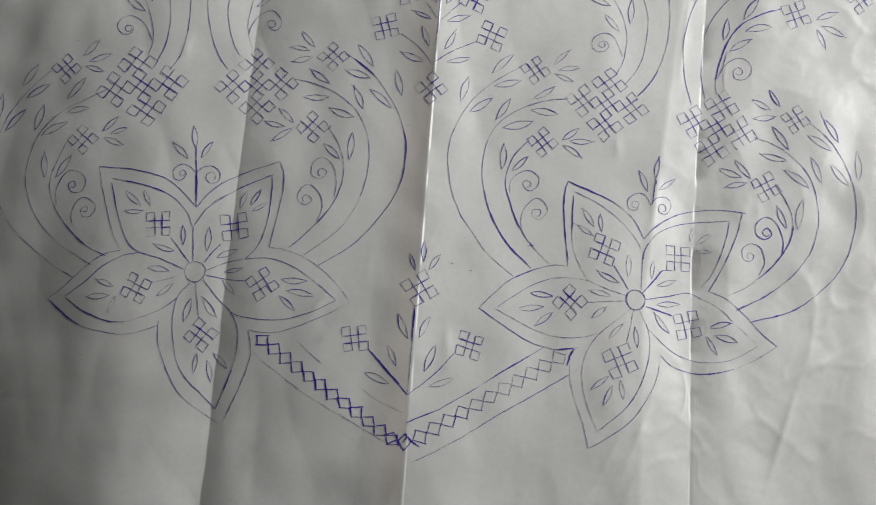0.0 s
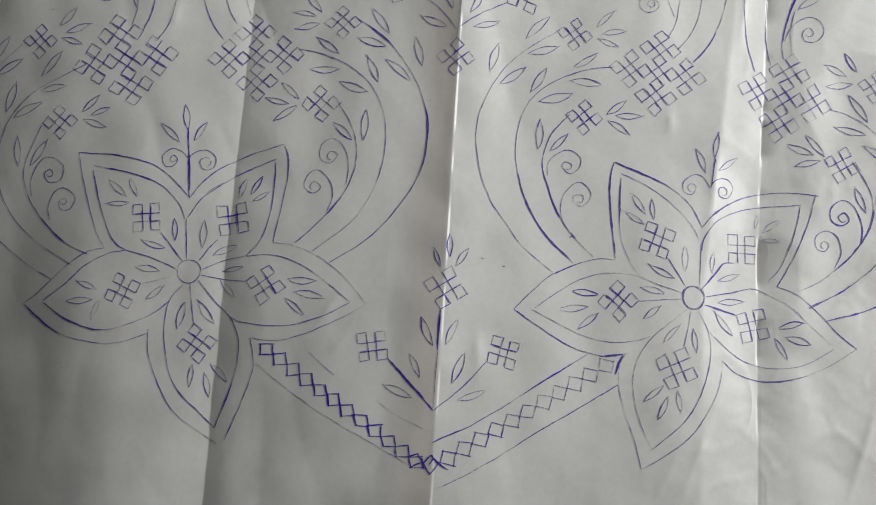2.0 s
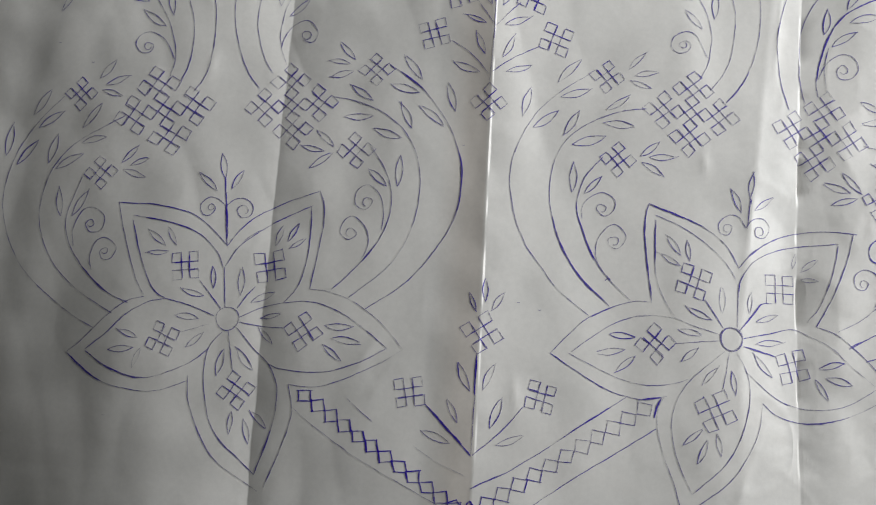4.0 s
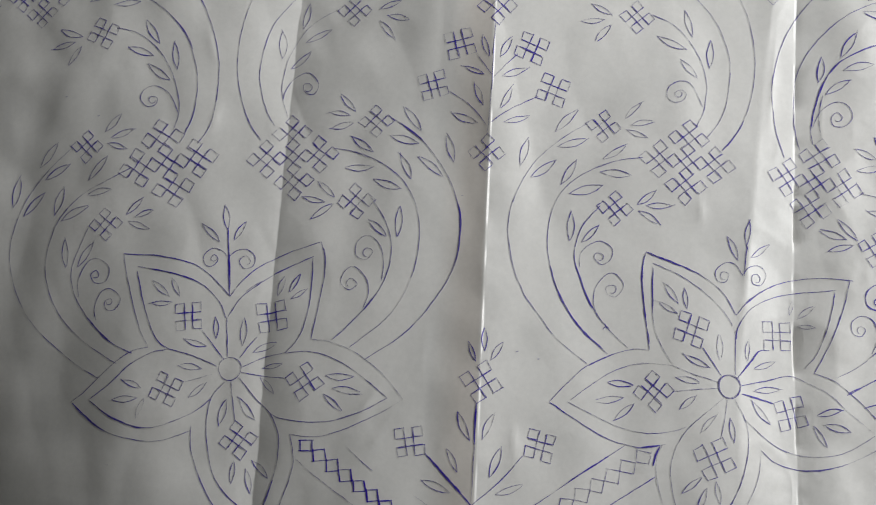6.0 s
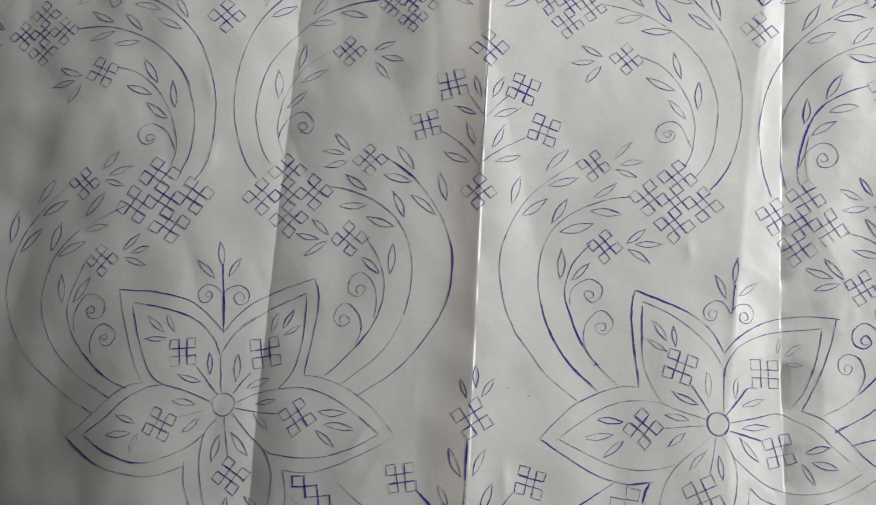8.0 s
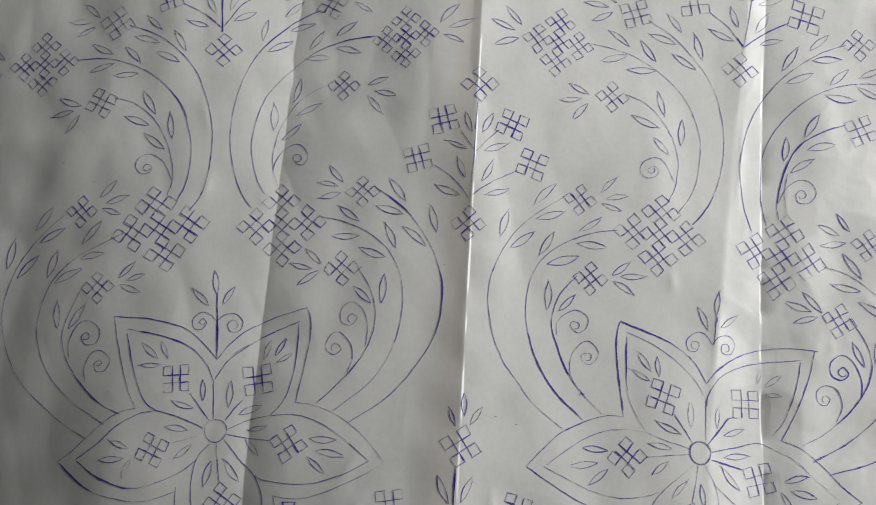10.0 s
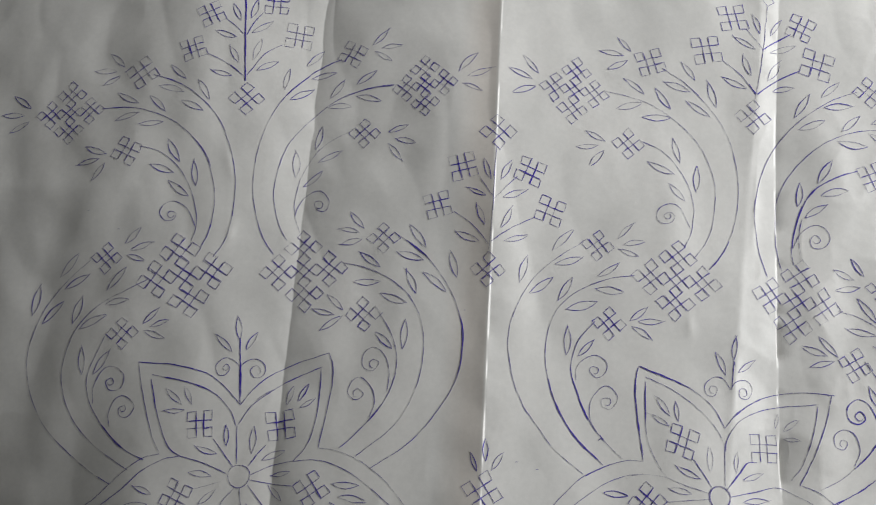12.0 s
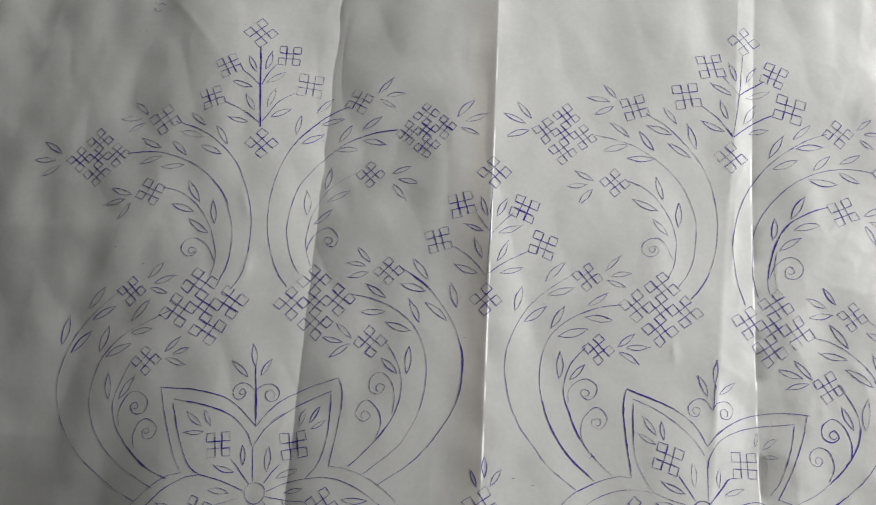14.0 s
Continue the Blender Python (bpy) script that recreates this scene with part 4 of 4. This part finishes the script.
# flower two
flower = flower_heart(95.8, 91.5, 4.9, 2)
petal(flower, [[(98.5, 121.4), (93.1, 129.7), (85.9, 135.8), (77.3, 139.8), (59.7, 145.4)], [(59.7, 145.4), (58.3, 138.3), (59.2, 124.8), (62.2, 104.0)]], heavy=[(0, 0.5, 1.0), (1, 0.0, 0.95)])
petal(flower, [[(97.7, 115.3), (95.2, 119.9), (89.1, 126.5), (80.5, 133.0), (72.0, 137.6), (62.7, 140.7)], [(62.9, 138.8), (62.9, 125.1), (63.9, 114.4), (67.5, 105.3), (72.1, 98.4)], [(72.1, 98.4), (79.8, 95.7), (91.0, 92.9)]], 0.23, heavy=[(1, 0.0, 0.45)])
petal(flower, [[(98.5, 121.4), (103.2, 127.4), (111.8, 133.7), (122.0, 138.1), (134.3, 140.3), (149.3, 140.1)], [(147.9, 139.7), (145.4, 128.8), (139.4, 113.1), (132.6, 99.7)]], 0.33)
petal(flower, [[(98.5, 111.3), (99.6, 116.9), (104.9, 124.4), (115.0, 130.3), (126.5, 133.2), (142.0, 135.3)], [(141.5, 134.6), (139.5, 124.1), (134.3, 108.7), (129.1, 101.3)]])
petal(flower, [[(132.6, 99.7), (141.1, 96.8), (149.8, 90.3), (160.2, 81.1), (167.4, 76.2)], [(167.4, 76.2), (156.5, 68.7), (145.3, 63.1), (132.9, 59.8), (123.6, 59.8), (114.8, 62.1), (109.1, 66.2)]], heavy=[(1, 0.45, 0.7)])
petal(flower, [[(129.1, 95.8), (137.2, 92.3), (145.7, 85.0), (157.6, 76.3)], [(157.6, 75.5), (148.2, 69.3), (136.9, 65.5), (124.9, 65.5), (113.0, 69.9), (102.2, 78.5)]], THIN)
petal(flower, [[(97.7, 86.9), (102.8, 76.7), (103.2, 64.8), (99.5, 51.4), (93.4, 40.5), (80.3, 28.7)], [(94.1, 87.1), (86.2, 80.4), (77.4, 71.6), (72.6, 62.0), (71.8, 51.6), (74.6, 40.2), (80.3, 28.7)]], 0.23)
petal(flower, [[(68.4, 66.1), (66.0, 61.4), (65.9, 53.6), (68.4, 43.5), (72.9, 32.4), (76.6, 20.6)], [(76.6, 20.6), (86.1, 26.7), (96.2, 35.2), (104.0, 46.6), (107.8, 56.1), (109.1, 66.2)]], 0.23)
petal(flower, [[(62.2, 104.0), (55.2, 104.1), (46.0, 100.8), (35.6, 95.3), (28.1, 87.8), (21.3, 80.0)], [(21.3, 80.0), (31.8, 73.8), (45.7, 66.8), (53.9, 65.0), (61.8, 64.2), (69.4, 66.5)]], heavy=[(0, 0.3, 0.55)])
petal(flower, [[(72.1, 98.4), (60.9, 98.7), (49.1, 95.5), (37.5, 87.5), (29.9, 81.2)], [(28.7, 80.5), (38.3, 76.5), (50.8, 71.6), (62.8, 70.1), (73.4, 71.8), (78.0, 73.8)]], THIN)
stem(flower, [(98.3, 114.9), (98.4, 107.3), (98.4, 96.4)])
stem(flower, [(83.8, 106.8), (88.0, 101.4), (92.2, 95.7)])
stem(flower, [(99.3, 95.2), (104.8, 102.1), (108.9, 107.3), (113.3, 107.9)], BOLD)
stem(flower, [(72.8, 88.1), (81.9, 89.3), (91.1, 90.5)])
stem(flower, [(101.0, 88.9), (108.2, 87.3), (114.6, 85.9)], BOLD)
stem(flower, [(95.0, 86.1), (93.6, 77.9), (92.0, 69.8)], THIN)
stem(flower, [(100.9, 92.1), (113.7, 95.6), (122.8, 98.0), (129.1, 95.8)])
floret(flower, 79.3, 113.9, 5.7, 28)
floret(flower, 116.8, 114.1, 5.4, 48)
floret(flower, 64.3, 87.3, 5.5, 97, BOLD)
floret(flower, 122.5, 82.2, 5.6, 61)
floret(flower, 89.4, 61.7, 6.0, 71)
leaf(flower, 73.8, 124.5, 10.5, 126)
leaf(flower, 77.4, 122.4, 8.8, 97, BOLD)
leaf(flower, 73.5, 120.1, 9.2, 151)
leaf(flower, 91.6, 101.8, 11.3, 92)
leaf(flower, 87.3, 98.6, 11.8, 158)
leaf(flower, 55.7, 89.2, 11.3, 178, BOLD)
leaf(flower, 52.0, 84.1, 12.7, -169)
leaf(flower, 56.5, 81.9, 11.0, -139)
leaf(flower, 83.3, 92.1, 10.2, 172)
leaf(flower, 74.9, 80.7, 9.5, 41)
leaf(flower, 122.4, 123.6, 6.5, 77, THIN)
leaf(flower, 125.8, 122.3, 9.6, 39, THIN)
leaf(flower, 126.0, 119.0, 7.3, -1, THIN)
leaf(flower, 103.6, 102.5, 9.3, 86)
leaf(flower, 106.7, 99.6, 10.2, 22)
leaf(flower, 106.4, 90.6, 11.8, 7)
leaf(flower, 113.4, 77.1, 11.7, 131)
leaf(flower, 133.7, 82.1, 10.5, 18, BOLD)
leaf(flower, 136.0, 78.6, 12.0, -11)
leaf(flower, 132.0, 77.7, 10.2, -57)
leaf(flower, 83.7, 71.7, 10.2, 50, THIN)
leaf(flower, 97.5, 68.7, 10.1, 100)
leaf(flower, 76.2, 47.5, 10.5, 41)
leaf(flower, 82.3, 40.6, 10.4, 68)
leaf(flower, 91.8, 44.0, 9.1, 103)
stem(sheet, [(101.7, 138.3), (102.2, 144.4), (102.7, 150.3)])
leaf(sheet, 102.6, 151.7, 11.0, 82)
leaf(sheet, 99.1, 144.9, 11.1, 115)
leaf(sheet, 104.9, 146.4, 10.5, 39)
tendril(sheet, [(101.1, 138.5), (98.1, 142.8), (93.8, 143.4), (89.6, 139.6), (90.3, 135.5), (93.7, 135.1), (95.2, 138.6), (92.7, 139.4)])
tendril(sheet, [(101.1, 138.5), (103.8, 142.1), (108.8, 143.2), (111.7, 139.8), (109.6, 135.3), (105.7, 135.5), (105.5, 138.8), (107.8, 139.5)])
# border and lower sprig
stem(sheet, [(-80.4, 51.0), (-72.1, 44.9), (-55.7, 35.0), (-34.5, 24.4), (-12.1, 14.0)], 0.17)
stem(sheet, [(-59.3, 56.8), (-53.7, 52.2), (-48.2, 48.1)], 0.17)
stem(sheet, [(-31.0, 39.6), (-20.3, 33.6), (-8.5, 29.1)], 0.14)
chain(sheet, -78.8, 58.0, -10.4, 15.4, 12, 6, -78, BOLD)
stem(sheet, [(-7.6, 25.0), (10.2, 34.5), (34.8, 52.0), (53.1, 65.0)], heavy=[(0.0, 0.2), (0.6, 0.9)])
stem(sheet, [(-4.0, 7.8), (11.7, 16.7), (36.2, 33.5), (65.7, 53.1)])
chain(sheet, 63.4, 62.5, -3.9, 17.5, 11, -6, -100)
stem(sheet, [(-15.6, 14.8), (-12.7, 16.3), (-9.9, 17.5)], BOLD)
stem(sheet, [(-12.8, 20.3), (-10.3, 16.7), (-8.0, 13.1)], BOLD)
stem(sheet, [(-10.7, 16.5), (-9.0, 18.4), (-7.5, 20.5)], BOLD)
stem(sheet, [(-7.8, 20.3), (-6.1, 18.6), (-4.6, 16.8)], BOLD)
stem(sheet, [(-4.6, 17.0), (-6.1, 14.5), (-7.8, 12.6)], BOLD)
stem(sheet, [(-10.2, 17.2), (-8.9, 14.8), (-7.3, 13.0)], BOLD)
stem(sheet, [(-8.1, 16.4), (-6.7, 18.8), (-7.3, 20.2)], BOLD)
stem(sheet, [(-6.5, 19.0), (-3.8, 16.7), (-0.5, 15.1)], BOLD)
stem(sheet, [(-17.5, 18.7), (-15.1, 19.4), (-12.7, 20.4)], BOLD)
leaf(sheet, -9.7, 94.3, 8.6, 113, BOLD)
leaf(sheet, -6.4, 98.7, 9.5, 92)
leaf(sheet, -3.5, 95.1, 9.4, 59)
floret(sheet, -6.8, 86.0, 5.9, 81)
stem(sheet, [(-8.4, 77.0), (-8.4, 71.4), (-8.4, 66.3), (-8.2, 61.2)], BOLD)
stem(sheet, [(-8.2, 61.2), (-8.2, 52.9), (-8.3, 37.3)])
leaf(sheet, -10.3, 62.6, 12.5, 116, BOLD)
leaf(sheet, -5.3, 63.3, 12.0, 67)
leaf(sheet, -14.5, 49.8, 10.3, 117)
leaf(sheet, -1.6, 48.5, 13.4, 71)
leaf(sheet, -16.7, 41.6, 13.0, 161)
leaf(sheet, 1.3, 42.0, 11.7, 24)
floret(sheet, -34.1, 60.5, 5.1, 56)
floret(sheet, 18.3, 62.3, 5.0, 33)
stem(sheet, [(-27.6, 56.3), (-17.8, 47.0), (-8.3, 37.6)], BOLD)
stem(sheet, [(11.3, 58.0), (2.6, 47.2), (-8.0, 37.6)])
cluster(sheet, 207.0, 269.2, 10.0, 88, 9.8, -4, BOLD)
leaf(sheet, 186.8, 242.8, 13.3, -20)
leaf(sheet, 184.0, 240.5, 11.4, -63)
stem(sheet, [(186.3, 196.4), (186.6, 194.4), (187.2, 192.4)], THIN)
stem(sheet, [(58.0, 64.2), (62.5, 65.0), (67.2, 65.8)], BOLD)
stem(sheet, [(67.2, 65.4), (65.6, 62.0), (64.4, 57.5)], BOLD)
stem(sheet, [(-201.1, 341.4), (-201.3, 339.4), (-199.2, 338.0), (-197.0, 339.4)], THIN)
stem(sheet, [(-199.8, 342.6), (-197.6, 343.4), (-195.8, 342.2)], THIN)
stem(sheet, [(43.2, 113.9), (43.9, 112.6), (45.4, 110.8)], BOLD)
stem(sheet, [(42.7, 111.6), (44.0, 112.8), (45.2, 112.0)], BOLD)
stem(sheet, [(102.6, 151.6), (103.2, 150.4), (103.4, 148.8)], BOLD)
dot(sheet, -148.8, 330.9)
dot(sheet, -144.4, 332.4)
dot(sheet, -208.5, 329.8)
dot(sheet, 7.2, 99.4)
dot(sheet, 16.2, 97.0)
dot(sheet, -203.4, 325.3)
dot(sheet, -201.7, 343.6)
dot(sheet, -196.5, 199.1)
dot(sheet, -180.9, 191.0)
dot(sheet, -19.4, 163.7)
dot(sheet, -158.1, 42.8)
